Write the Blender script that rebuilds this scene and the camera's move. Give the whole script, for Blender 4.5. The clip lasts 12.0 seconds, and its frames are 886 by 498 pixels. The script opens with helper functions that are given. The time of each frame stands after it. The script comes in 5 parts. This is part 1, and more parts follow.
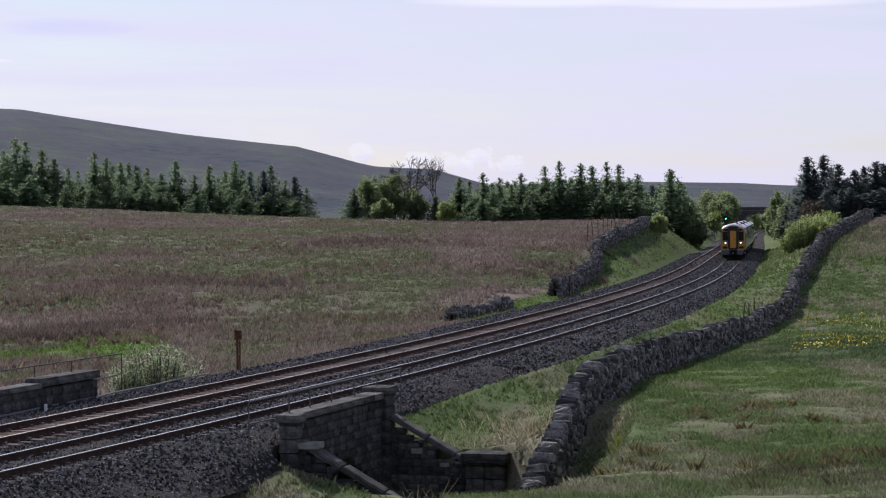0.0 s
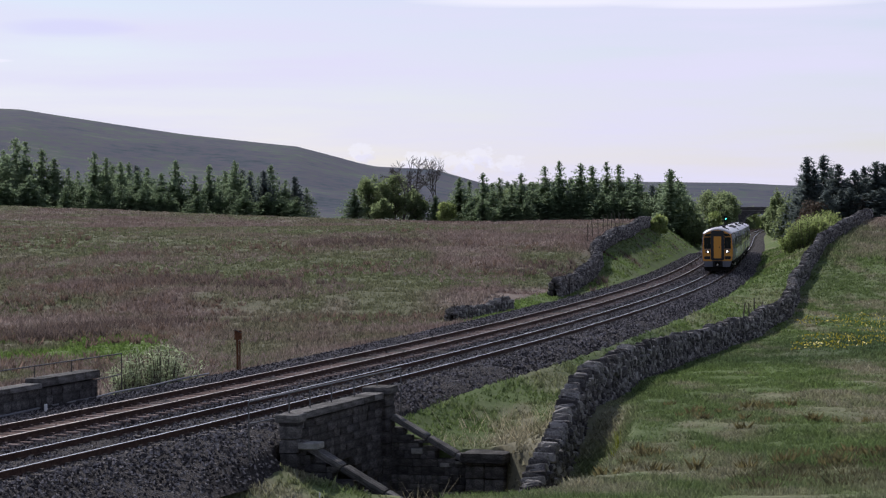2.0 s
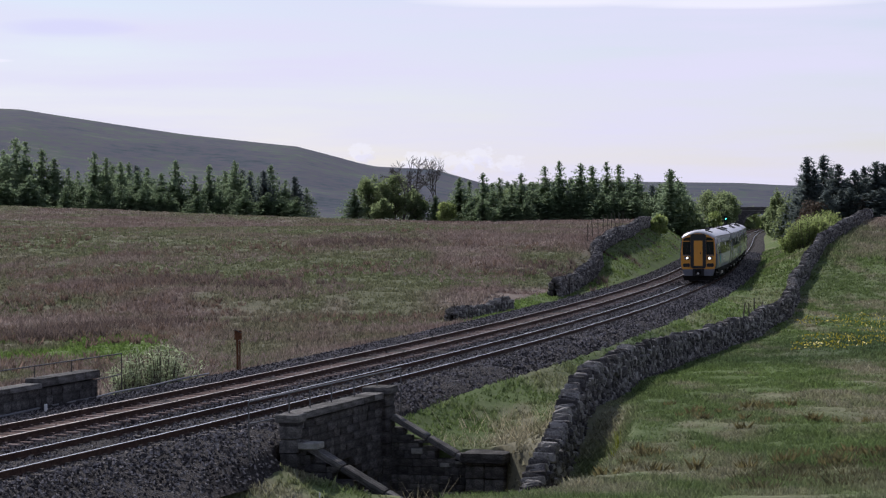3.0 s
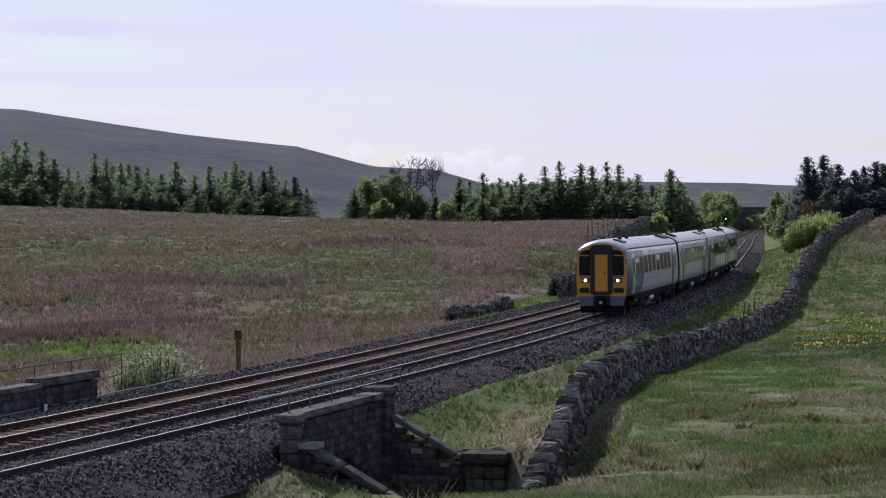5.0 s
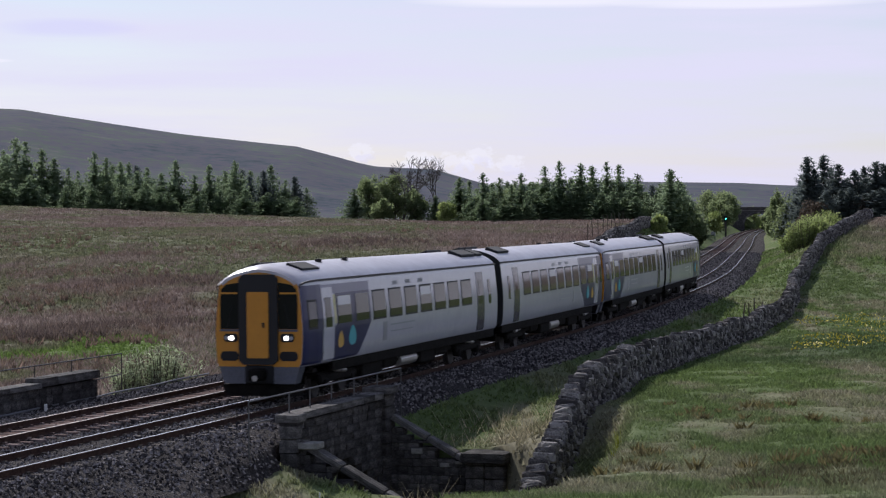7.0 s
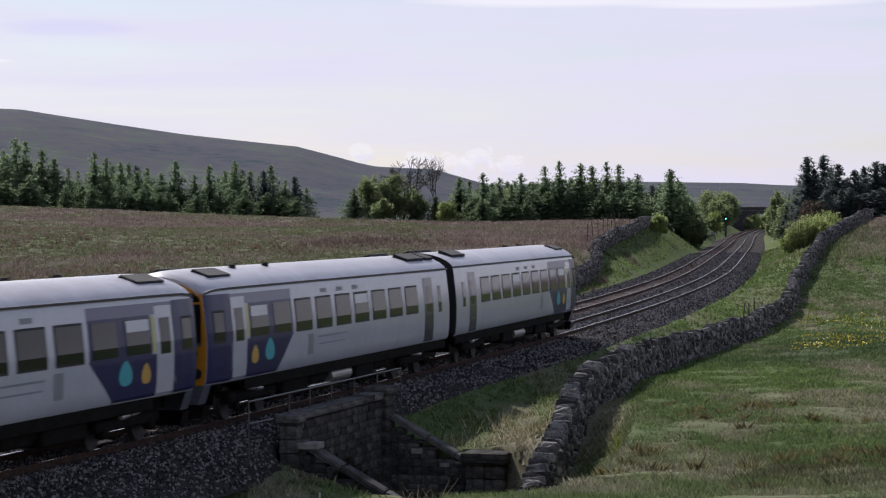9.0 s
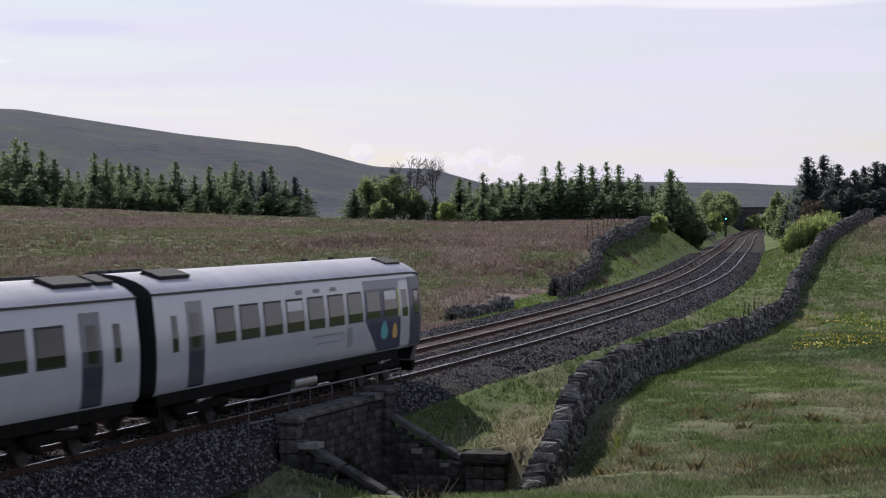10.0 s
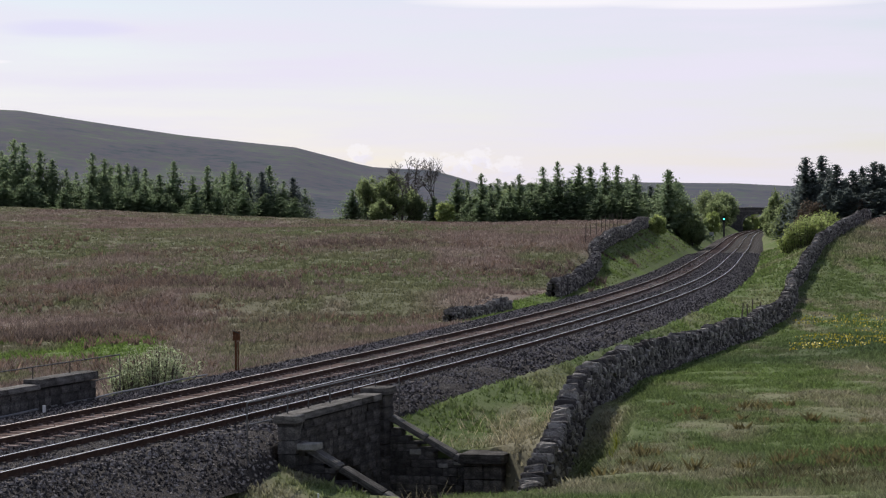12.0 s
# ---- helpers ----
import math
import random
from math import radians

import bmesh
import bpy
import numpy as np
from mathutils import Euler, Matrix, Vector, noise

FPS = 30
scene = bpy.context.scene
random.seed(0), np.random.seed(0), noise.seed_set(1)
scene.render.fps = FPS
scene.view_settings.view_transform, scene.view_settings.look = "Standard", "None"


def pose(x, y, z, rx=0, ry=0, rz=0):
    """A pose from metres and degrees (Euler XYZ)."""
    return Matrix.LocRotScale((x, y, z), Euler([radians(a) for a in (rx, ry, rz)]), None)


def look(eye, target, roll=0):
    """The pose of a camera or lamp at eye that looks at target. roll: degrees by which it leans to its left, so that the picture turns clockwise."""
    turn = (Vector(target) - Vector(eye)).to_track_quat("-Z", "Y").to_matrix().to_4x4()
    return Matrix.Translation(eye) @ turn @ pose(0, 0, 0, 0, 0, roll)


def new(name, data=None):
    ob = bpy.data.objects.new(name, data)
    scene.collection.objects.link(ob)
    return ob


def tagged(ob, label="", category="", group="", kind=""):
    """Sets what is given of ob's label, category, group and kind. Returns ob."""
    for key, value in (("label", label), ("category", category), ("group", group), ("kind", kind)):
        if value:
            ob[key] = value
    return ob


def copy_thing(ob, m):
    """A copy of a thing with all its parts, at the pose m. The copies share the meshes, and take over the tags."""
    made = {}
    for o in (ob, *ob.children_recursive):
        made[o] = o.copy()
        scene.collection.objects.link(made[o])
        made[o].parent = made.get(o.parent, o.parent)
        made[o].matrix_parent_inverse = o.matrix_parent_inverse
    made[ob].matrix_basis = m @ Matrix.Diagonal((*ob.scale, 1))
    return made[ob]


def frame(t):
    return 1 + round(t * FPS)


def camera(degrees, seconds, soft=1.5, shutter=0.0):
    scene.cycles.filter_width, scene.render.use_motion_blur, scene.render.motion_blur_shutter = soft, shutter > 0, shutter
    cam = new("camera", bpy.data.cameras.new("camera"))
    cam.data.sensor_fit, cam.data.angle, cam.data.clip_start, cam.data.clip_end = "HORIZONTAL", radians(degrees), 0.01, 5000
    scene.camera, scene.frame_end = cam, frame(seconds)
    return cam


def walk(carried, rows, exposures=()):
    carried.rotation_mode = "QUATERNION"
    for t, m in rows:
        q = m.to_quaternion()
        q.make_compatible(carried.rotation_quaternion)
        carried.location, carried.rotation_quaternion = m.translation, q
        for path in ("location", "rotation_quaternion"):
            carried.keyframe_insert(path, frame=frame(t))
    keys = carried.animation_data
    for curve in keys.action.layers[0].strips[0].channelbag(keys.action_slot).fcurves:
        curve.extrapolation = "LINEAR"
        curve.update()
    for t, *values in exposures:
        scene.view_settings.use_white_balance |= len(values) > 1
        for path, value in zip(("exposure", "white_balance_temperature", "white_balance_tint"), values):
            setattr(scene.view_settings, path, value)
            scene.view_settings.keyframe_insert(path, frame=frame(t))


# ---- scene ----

# ---------------------------------------------------------------- camera
cam = camera(21.07, 12.0, 1.2, 0.22)
EYE = Vector((0.0, 0.0, 5.166))


def aim(yaw, pitch, roll):
    """A camera pose at EYE: degrees to the right of +Y, degrees down, lean."""
    a, b = radians(yaw), radians(pitch)
    return look(EYE, EYE + Vector((math.sin(a) * math.cos(b), math.cos(a) * math.cos(b), -math.sin(b))), roll)


walk(cam, [(0.0, aim(0, 0.7826, -0.4286)), (11.55, aim(0, 0.7826, -0.4286)), (11.75, aim(0.012, 0.778, -0.44)), (12.0, aim(0.041, 0.766, -0.48))],
     exposures=[(0.0, -0.03, 6100, 14.5), (6.5, -0.04, 6100, 14.5), (9.5, -0.02, 6350, 13), (12.0, 0.04, 6550, 11)])

# ---------------------------------------------------------------- light
SUN_AZ, SUN_EL = -24.0, 38.0        # degrees left of +Y, degrees up
to_sun = Vector((math.sin(radians(SUN_AZ)) * math.cos(radians(SUN_EL)), math.cos(radians(SUN_AZ)) * math.cos(radians(SUN_EL)), math.sin(radians(SUN_EL))))
sun = new("sun", bpy.data.lights.new("sun", "SUN"))
sun.data.energy, sun.data.angle, sun.data.color = 4.6, radians(0.6), (1.0, 0.95, 0.87)
sun.matrix_world = look((0, 0, 60), Vector((0, 0, 60)) - to_sun)

world = bpy.data.worlds.new("sky")
scene.world = world
world.use_nodes = True
wn, wl = world.node_tree.nodes, world.node_tree.links
sky = wn.new("ShaderNodeTexSky")
sky.sky_type, sky.sun_disc = "NISHITA", False
sky.sun_elevation, sky.sun_rotation = radians(SUN_EL), radians(SUN_AZ)
sky.dust_density, sky.air_density, sky.ozone_density = 0.6, 1.0, 3.0
back = wn["Background"]
back.inputs["Strength"].default_value = 0.09
# thin high cloud: densest low down, with long streaks
tc, sep = wn.new("ShaderNodeTexCoord"), wn.new("ShaderNodeSeparateXYZ")
wl.new(tc.outputs["Generated"], sep.inputs[0])
up = wn.new("ShaderNodeMapRange")
up.inputs["From Min"].default_value, up.inputs["From Max"].default_value = 0.06, 0.45
up.inputs["To Min"].default_value, up.inputs["To Max"].default_value = 0.86, 0.22
wl.new(sep.outputs["Z"], up.inputs["Value"])
stretch = wn.new("ShaderNodeMapping")
stretch.inputs["Scale"].default_value = (5.0, 5.0, 55.0)
wl.new(tc.outputs["Generated"], stretch.inputs["Vector"])
streak = wn.new("ShaderNodeTexNoise")
streak.inputs["Scale"].default_value, streak.inputs["Detail"].default_value, streak.inputs["Roughness"].default_value = 1.0, 6.0, 0.55
wl.new(stretch.outputs[0], streak.inputs["Vector"])
thick = wn.new("ShaderNodeMapRange")
thick.inputs["From Min"].default_value, thick.inputs["From Max"].default_value = 0.35, 0.65
thick.inputs["To Min"].default_value, thick.inputs["To Max"].default_value = 0.50, 1.14
wl.new(streak.outputs["Fac"], thick.inputs["Value"])
much = wn.new("ShaderNodeMath")
much.operation, much.use_clamp = "MULTIPLY", True
wl.new(up.outputs[0], much.inputs[0])
wl.new(thick.outputs[0], much.inputs[1])
veil = wn.new("ShaderNodeMix")
veil.data_type = "RGBA"
wl.new(much.outputs[0], veil.inputs["Factor"])
wl.new(sky.outputs[0], veil.inputs["A"])
veil.inputs["B"].default_value = (8.8, 8.5, 10.0, 1)
# heaped white clouds low over the hills and a long bank of cloud higher up
puff_map = wn.new("ShaderNodeMapping")
puff_map.inputs["Scale"].default_value = (190.0, 190.0, 260.0)
wl.new(tc.outputs["Generated"], puff_map.inputs["Vector"])
puff = wn.new("ShaderNodeTexNoise")
puff.inputs["Scale"].default_value, puff.inputs["Detail"].default_value, puff.inputs["Roughness"].default_value = 1.0, 7.0, 0.62
wl.new(puff_map.outputs[0], puff.inputs["Vector"])


def sky_math(op, a, b):
    m = wn.new("ShaderNodeMath")
    m.operation = op
    for i, v in enumerate((a, b)):
        if isinstance(v, (int, float)):
            m.inputs[i].default_value = v
        else:
            wl.new(v, m.inputs[i])
    return m.outputs[0]


def cloud(below, x, z, rx, rz, strength, colour, noise_map=puff, ragged=2.4, edge=0.35):
    """One cloud over the sky so far: centre and half size as sideways and upward slopes."""
    dx = sky_math("POWER", sky_math("DIVIDE", sky_math("SUBTRACT", sep.outputs["X"], x), rx), 2.0)
    dz = sky_math("POWER", sky_math("DIVIDE", sky_math("SUBTRACT", sep.outputs["Z"], z), rz), 2.0)
    far = sky_math("ADD", sky_math("ADD", dx, dz), sky_math("MULTIPLY", sky_math("SUBTRACT", noise_map.outputs["Fac"], 0.5), -ragged))
    ahead = sky_math("GREATER_THAN", sep.outputs["Y"], 0.0)
    rim = wn.new("ShaderNodeMapRange")
    rim.inputs["From Min"].default_value, rim.inputs["From Max"].default_value = 1.0, 1.0 - edge
    rim.inputs["To Min"].default_value, rim.inputs["To Max"].default_value = 0.0, strength
    wl.new(far, rim.inputs["Value"])
    mix = wn.new("ShaderNodeMix")
    mix.data_type = "RGBA"
    wl.new(sky_math("MULTIPLY", rim.outputs[0], ahead), mix.inputs["Factor"])
    wl.new(below, mix.inputs["A"])
    mix.inputs["B"].default_value = (*colour, 1)
    return mix.outputs["Result"]


WHITE_CLOUD, CLOUD_SHADE = (10.4, 10.2, 10.7), (8.7, 8.4, 9.9)
over = veil.outputs["Result"]
over = cloud(over, 0.045, 0.0905, 0.062, 0.0040, 0.85, WHITE_CLOUD, streak, 1.2, 0.8)
over = cloud(over, 0.130, 0.0880, 0.060, 0.0030, 0.80, WHITE_CLOUD, streak, 1.2, 0.8)
over = cloud(over, -0.185, 0.0655, 0.010, 0.0010, 0.7, WHITE_CLOUD, streak, 1.0, 0.8)
over = cloud(over, -0.155, 0.0790, 0.030, 0.0045, 0.5, (7.7, 7.6, 10.4), streak, 1.6, 0.9)
for cx, cz, crx, crz in ((-0.034, 0.0275, 0.0055, 0.0035), (-0.010, 0.0235, 0.010, 0.0040), (0.004, 0.0225, 0.012, 0.0045), (0.015, 0.0250, 0.0075, 0.0048), (0.027, 0.0215, 0.008, 0.0040)):
    over = cloud(over, cx, cz, crx, crz, 0.5, WHITE_CLOUD, puff, 5.5, 0.6)
    over = cloud(over, cx + 0.002, cz - 0.0028, crx * 0.75, crz * 0.62, 0.5, CLOUD_SHADE, puff, 5.0, 0.9)
wl.new(over, back.inputs["Color"])


# ---------------------------------------------------------------- materials
def material(name, build):
    m = bpy.data.materials.new(name)
    m.use_nodes = True
    build(m.node_tree.nodes, m.node_tree.links, m.node_tree.nodes["Principled BSDF"])
    return m


def plain(name, colour, rough=0.6, metal=0.0, coat=0.0, glow=0.0):
    def build(n, l, b):
        b.inputs["Base Color"].default_value = (*colour, 1)
        b.inputs["Roughness"].default_value, b.inputs["Metallic"].default_value = rough, metal
        b.inputs["Coat Weight"].default_value = coat
        if glow:
            b.inputs["Emission Color"].default_value = (*colour, 1)
            b.inputs["Emission Strength"].default_value = glow
    return material(name, build)


def worn(name, cols, scale, rough=0.85, bump=0.4, vary="", spread=0.5, metal=0.0, attribute="", fine=7.0, dist=0.03):
    """A surface of several colours in noise of two scales. vary: island or object, for pieces that differ; attribute: a colour per point instead of the ramp."""
    def build(n, l, b):
        tc = n.new("ShaderNodeTexCoord")
        a, c = n.new("ShaderNodeTexNoise"), n.new("ShaderNodeTexNoise")
        for t, k in ((a, scale), (c, scale * fine)):
            l.new(tc.outputs["Object"], t.inputs["Vector"])
            t.inputs["Scale"].default_value, t.inputs["Detail"].default_value, t.inputs["Roughness"].default_value = k, 6, 0.65
        mix = n.new("ShaderNodeMath")
        mix.operation = "MULTIPLY_ADD"
        l.new(c.outputs["Fac"], mix.inputs[0])
        mix.inputs[1].default_value = 0.8
        l.new(a.outputs["Fac"], mix.inputs[2])
        sub = n.new("ShaderNodeMath")
        sub.operation = "SUBTRACT"
        l.new(mix.outputs[0], sub.inputs[0])
        sub.inputs[1].default_value = 0.4
        fac = sub.outputs[0]
        if vary:
            src = n.new("ShaderNodeNewGeometry").outputs["Random Per Island"] if vary == "island" else n.new("ShaderNodeObjectInfo").outputs["Random"]
            v = n.new("ShaderNodeMath")
            v.operation = "MULTIPLY_ADD"
            l.new(src, v.inputs[0])
            v.inputs[1].default_value = spread
            l.new(fac, v.inputs[2])
            w = n.new("ShaderNodeMath")
            w.operation = "SUBTRACT"
            l.new(v.outputs[0], w.inputs[0])
            w.inputs[1].default_value = spread / 2
            fac = w.outputs[0]
        if attribute:
            at = n.new("ShaderNodeAttribute")
            at.attribute_name = attribute
            k = n.new("ShaderNodeMapRange")
            l.new(fac, k.inputs["Value"])
            k.inputs["From Min"].default_value, k.inputs["From Max"].default_value = 0.2, 0.8
            k.inputs["To Min"].default_value, k.inputs["To Max"].default_value = cols
            m = n.new("ShaderNodeVectorMath")
            m.operation = "SCALE"
            l.new(at.outputs["Color"], m.inputs[0])
            l.new(k.outputs["Result"], m.inputs["Scale"])
            l.new(m.outputs["Vector"], b.inputs["Base Color"])
        else:
            r = n.new("ShaderNodeValToRGB")
            e = r.color_ramp.elements
            e[0].position, e[1].position = 0.25, 0.75
            e[0].color, e[1].color = (*cols[0], 1), (*cols[-1], 1)
            for i, col in enumerate(cols[1:-1]):
                x = e.new(0.25 + 0.5 * (i + 1) / (len(cols) - 1))
                x.color = (*col, 1)
            l.new(fac, r.inputs["Fac"])
            l.new(r.outputs["Color"], b.inputs["Base Color"])
        b.inputs["Roughness"].default_value, b.inputs["Metallic"].default_value = rough, metal
        if rough >= 0.8:
            b.inputs["Specular IOR Level"].default_value = 0.05
        if bump:
            p = n.new("ShaderNodeBump")
            p.inputs["Strength"].default_value, p.inputs["Distance"].default_value = bump, dist
            l.new(c.outputs["Fac"], p.inputs["Height"])
            l.new(p.outputs["Normal"], b.inputs["Normal"])
    return material(name, build)


def leafy(name, cols, through_light=0.35, vary="island", spread=0.38):
    """Leaves, needles and blades: light also passes through them."""
    m = worn(name, cols, 0.35, 0.75, 0, vary, spread)
    n, l = m.node_tree.nodes, m.node_tree.links
    b, out = n["Principled BSDF"], n["Material Output"]
    t, mx = n.new("ShaderNodeBsdfTranslucent"), n.new("ShaderNodeMixShader")
    l.new(b.inputs["Base Color"].links[0].from_socket, t.inputs["Color"])
    mx.inputs["Fac"].default_value = through_light
    l.new(b.outputs[0], mx.inputs[1])
    l.new(t.outputs[0], mx.inputs[2])
    l.new(mx.outputs[0], out.inputs["Surface"])
    b.inputs["Specular IOR Level"].default_value = 0.15
    return m


def blades(name, through_light=0.35):
    m = worn(name, (0.6, 1.5), 3.0, 0.8, 0, "island", 0.5, 0, "tone")
    n, l = m.node_tree.nodes, m.node_tree.links
    b, out = n["Principled BSDF"], n["Material Output"]
    t, mx = n.new("ShaderNodeBsdfTranslucent"), n.new("ShaderNodeMixShader")
    l.new(b.inputs["Base Color"].links[0].from_socket, t.inputs["Color"])
    mx.inputs["Fac"].default_value = through_light
    l.new(b.outputs[0], mx.inputs[1])
    l.new(t.outputs[0], mx.inputs[2])
    l.new(mx.outputs[0], out.inputs["Surface"])
    b.inputs["Specular IOR Level"].default_value = 0.1
    return m


M_ground = worn("turf", (0.45, 0.95), 0.9, 0.97, 0.35, "", 0, 0, "tone", 9.0, 0.08)
M_blades = blades("grass blades")
M_ballast = worn("ballast bed", ((0.016, 0.0145, 0.0145), (0.044, 0.039, 0.038), (0.115, 0.103, 0.098)), 9.0, 0.9, 1.0, fine=3.0, dist=0.06)
M_chip = worn("ballast stone", ((0.032, 0.029, 0.030), (0.092, 0.083, 0.081), (0.26, 0.237, 0.228)), 2.0, 0.85, 0, "island", 0.9)
M_railside = worn("rusted rail side", ((0.034, 0.021, 0.017), (0.066, 0.040, 0.031), (0.11, 0.066, 0.05)), 6.0, 0.8, 0.2)
M_railtop = worn("polished rail head", ((0.42, 0.41, 0.40), (0.6, 0.59, 0.58)), 3.0, 0.22, 0, metal=1.0)
M_railworn = worn("dull rail head", ((0.22, 0.17, 0.14), (0.42, 0.37, 0.33)), 3.0, 0.35, 0, metal=0.9)
M_sleeper = worn("concrete sleeper", ((0.06, 0.05, 0.043), (0.11, 0.095, 0.082), (0.17, 0.15, 0.13)), 4.0, 0.9, 0.3, "object", 0.4)
M_sleeper_rusty = worn("rust-stained sleeper", ((0.085, 0.058, 0.05), (0.15, 0.108, 0.095), (0.23, 0.18, 0.16)), 4.0, 0.9, 0.3, "object", 0.4)
M_rust = worn("rust dust", ((0.06, 0.035, 0.029), (0.105, 0.062, 0.051)), 4.0, 0.95, 0.6)
M_drystone = worn("field stone", ((0.044, 0.040, 0.040), (0.088, 0.081, 0.078), (0.145, 0.135, 0.126), (0.28, 0.265, 0.245)), 3.0, 0.9, 0.5, "island", 0.5)
M_drystone_one = worn("field stone single", ((0.044, 0.040, 0.040), (0.088, 0.081, 0.078), (0.145, 0.135, 0.126), (0.28, 0.265, 0.245)), 3.0, 0.9, 0.5, "object", 0.5)
M_core = worn("wall rubble", ((0.04, 0.037, 0.036), (0.09, 0.084, 0.079)), 4.0, 0.95, 0.8)
M_block = worn("dark gritstone block", ((0.034, 0.032, 0.031), (0.060, 0.056, 0.054), (0.095, 0.089, 0.085), (0.19, 0.177, 0.166)), 2.2, 0.92, 0.9, "object", 0.25)
M_coping = worn("weathered coping stone", ((0.036, 0.034, 0.032), (0.08, 0.075, 0.07), (0.14, 0.132, 0.124), (0.22, 0.21, 0.195)), 2.6, 0.9, 0.5, "object", 0.3)
M_lichen = worn("pale lichen stone", ((0.16, 0.155, 0.14), (0.36, 0.35, 0.32)), 6.0, 0.9, 0.4)
M_galv = worn("galvanised tube", ((0.07, 0.068, 0.068), (0.14, 0.135, 0.135)), 8.0, 0.5, 0, metal=0.6)
M_darktube = worn("dark painted tube", ((0.03, 0.028, 0.026), (0.07, 0.06, 0.055)), 8.0, 0.6, 0)
M_rustpost = worn("rusty steel", ((0.07, 0.032, 0.018), (0.16, 0.075, 0.04)), 12.0, 0.8, 0.2)
M_hose = plain("grey cable sheath", (0.16, 0.16, 0.17), 0.5)
M_oldwood = worn("weathered fence wood", ((0.06, 0.05, 0.04), (0.14, 0.12, 0.10)), 8.0, 0.9, 0.3)
M_offwhite = plain("white paint", (0.75, 0.75, 0.73), 0.5)
# extra blue in these fell colours stands for distance haze
M_hill = worn("fell grass and heather with haze blue", ((0.031, 0.044, 0.058), (0.055, 0.069, 0.087), (0.078, 0.074, 0.097), (0.071, 0.097, 0.080), (0.112, 0.108, 0.110)), 0.009, 0.95, 0, fine=7.0)
M_bark = worn("bark", ((0.05, 0.042, 0.036), (0.12, 0.10, 0.085)), 3.0, 0.95, 0.3)
M_greybark = worn("grey dead bark", ((0.07, 0.062, 0.055), (0.16, 0.145, 0.13)), 2.0, 0.95, 0.2)
M_spruce = leafy("spruce needles", ((0.10, 0.12, 0.115), (0.15, 0.18, 0.17), (0.20, 0.235, 0.21)), 0.8)
M_larch = leafy("larch needles", ((0.15, 0.20, 0.12), (0.22, 0.285, 0.165), (0.30, 0.37, 0.23)), 0.84)
M_leaf = leafy("spring leaves", ((0.15, 0.19, 0.09), (0.21, 0.26, 0.125), (0.28, 0.33, 0.175)), 0.82)
M_sallow = leafy("pale green leaves", ((0.20, 0.26, 0.08), (0.30, 0.36, 0.13), (0.40, 0.45, 0.20)), 0.6)
M_willow = leafy("silver willow leaves", ((0.20, 0.25, 0.13), (0.32, 0.375, 0.22), (0.48, 0.52, 0.37)), 0.66)
M_twig = leafy("brown twigs", ((0.09, 0.07, 0.055), (0.16, 0.125, 0.09)), 0.4)
M_flower = plain("yellow petals", (0.75, 0.58, 0.03), 0.6)

# ---------------------------------------------------------------- the line of the railway
KNOT_S = (-20, 40, 90, 150, 220, 300, 450, 800)
KNOT_K = (-0.00080, -0.00108, -0.00074, -0.00068, 0.000075, -0.000124, 0.000141, 0.000186)
GRADE, APART = 0.00145, 3.43        # slope of the line, distance between the two tracks


def lay_line():
    s = np.arange(-20.0, 900.0, 1.0)
    k = np.interp(s, KNOT_S, KNOT_K)
    th = 0.30545 + np.concatenate([[0], np.cumsum((k[1:] + k[:-1]) / 2)])
    x = -16.772 + np.concatenate([[0], np.cumsum((np.sin(th[1:]) + np.sin(th[:-1])) / 2)])
    y = 26.154 + np.concatenate([[0], np.cumsum((np.cos(th[1:]) + np.cos(th[:-1])) / 2)])
    b = np.arange(-200.0, -20.0, 1.0)       # straight on behind
    xb = x[0] + (b + 20) * math.sin(th[0])
    yb = y[0] + (b + 20) * math.cos(th[0])
    return np.concatenate([b, s]), np.concatenate([xb, x]), np.concatenate([yb, y]), np.concatenate([np.full(len(b), th[0]), th])


LS, LX, LY, LT = lay_line()


def on_line(s, n=0.0, z=0.0):
    """The world place at s metres along the near track, n to its right, z over its rails."""
    th = np.interp(s, LS, LT)
    return (float(np.interp(s, LS, LX) + n * np.cos(th)), float(np.interp(s, LS, LY) - n * np.sin(th)), float(GRADE * s + z))


def line_turn(s):
    """Degrees about z for a thing whose +Y runs along the line."""
    return -math.degrees(float(np.interp(s, LS, LT)))


def along(x, y):
    """s and n of many places."""
    s, n = np.empty(len(x)), np.empty(len(x))
    for i in range(0, len(x), 4000):
        a, b = x[i:i + 4000, None], y[i:i + 4000, None]
        d = (a - LX[None, ::4]) ** 2 + (b - LY[None, ::4]) ** 2
        j = np.argmin(d, axis=1) * 4
        th = LT[j]
        dx, dy = x[i:i + 4000] - LX[j], y[i:i + 4000] - LY[j]
        s[i:i + 4000] = LS[j] + dx * np.sin(th) + dy * np.cos(th)
        n[i:i + 4000] = dx * np.cos(th) - dy * np.sin(th)
    return s, n


# the field wall on the camera's side: its x at each y
WALL_Y = (0, 30, 48, 53, 56, 59, 62.5, 66, 70, 79, 92, 104, 125, 145, 165, 190, 215, 250, 330)
WALL_X = (-9, -3, 1.1, 1.75, 2.06, 2.71, 3.33, 3.94, 4.7, 6.2, 8.5, 11.2, 16.2, 21.0, 24.3, 29.6, 35.2, 44.0, 64.0)


def smooth(a, lo, hi):
    t = np.clip((a - lo) / (hi - lo), 0, 1)
    return t * t * (3 - 2 * t)


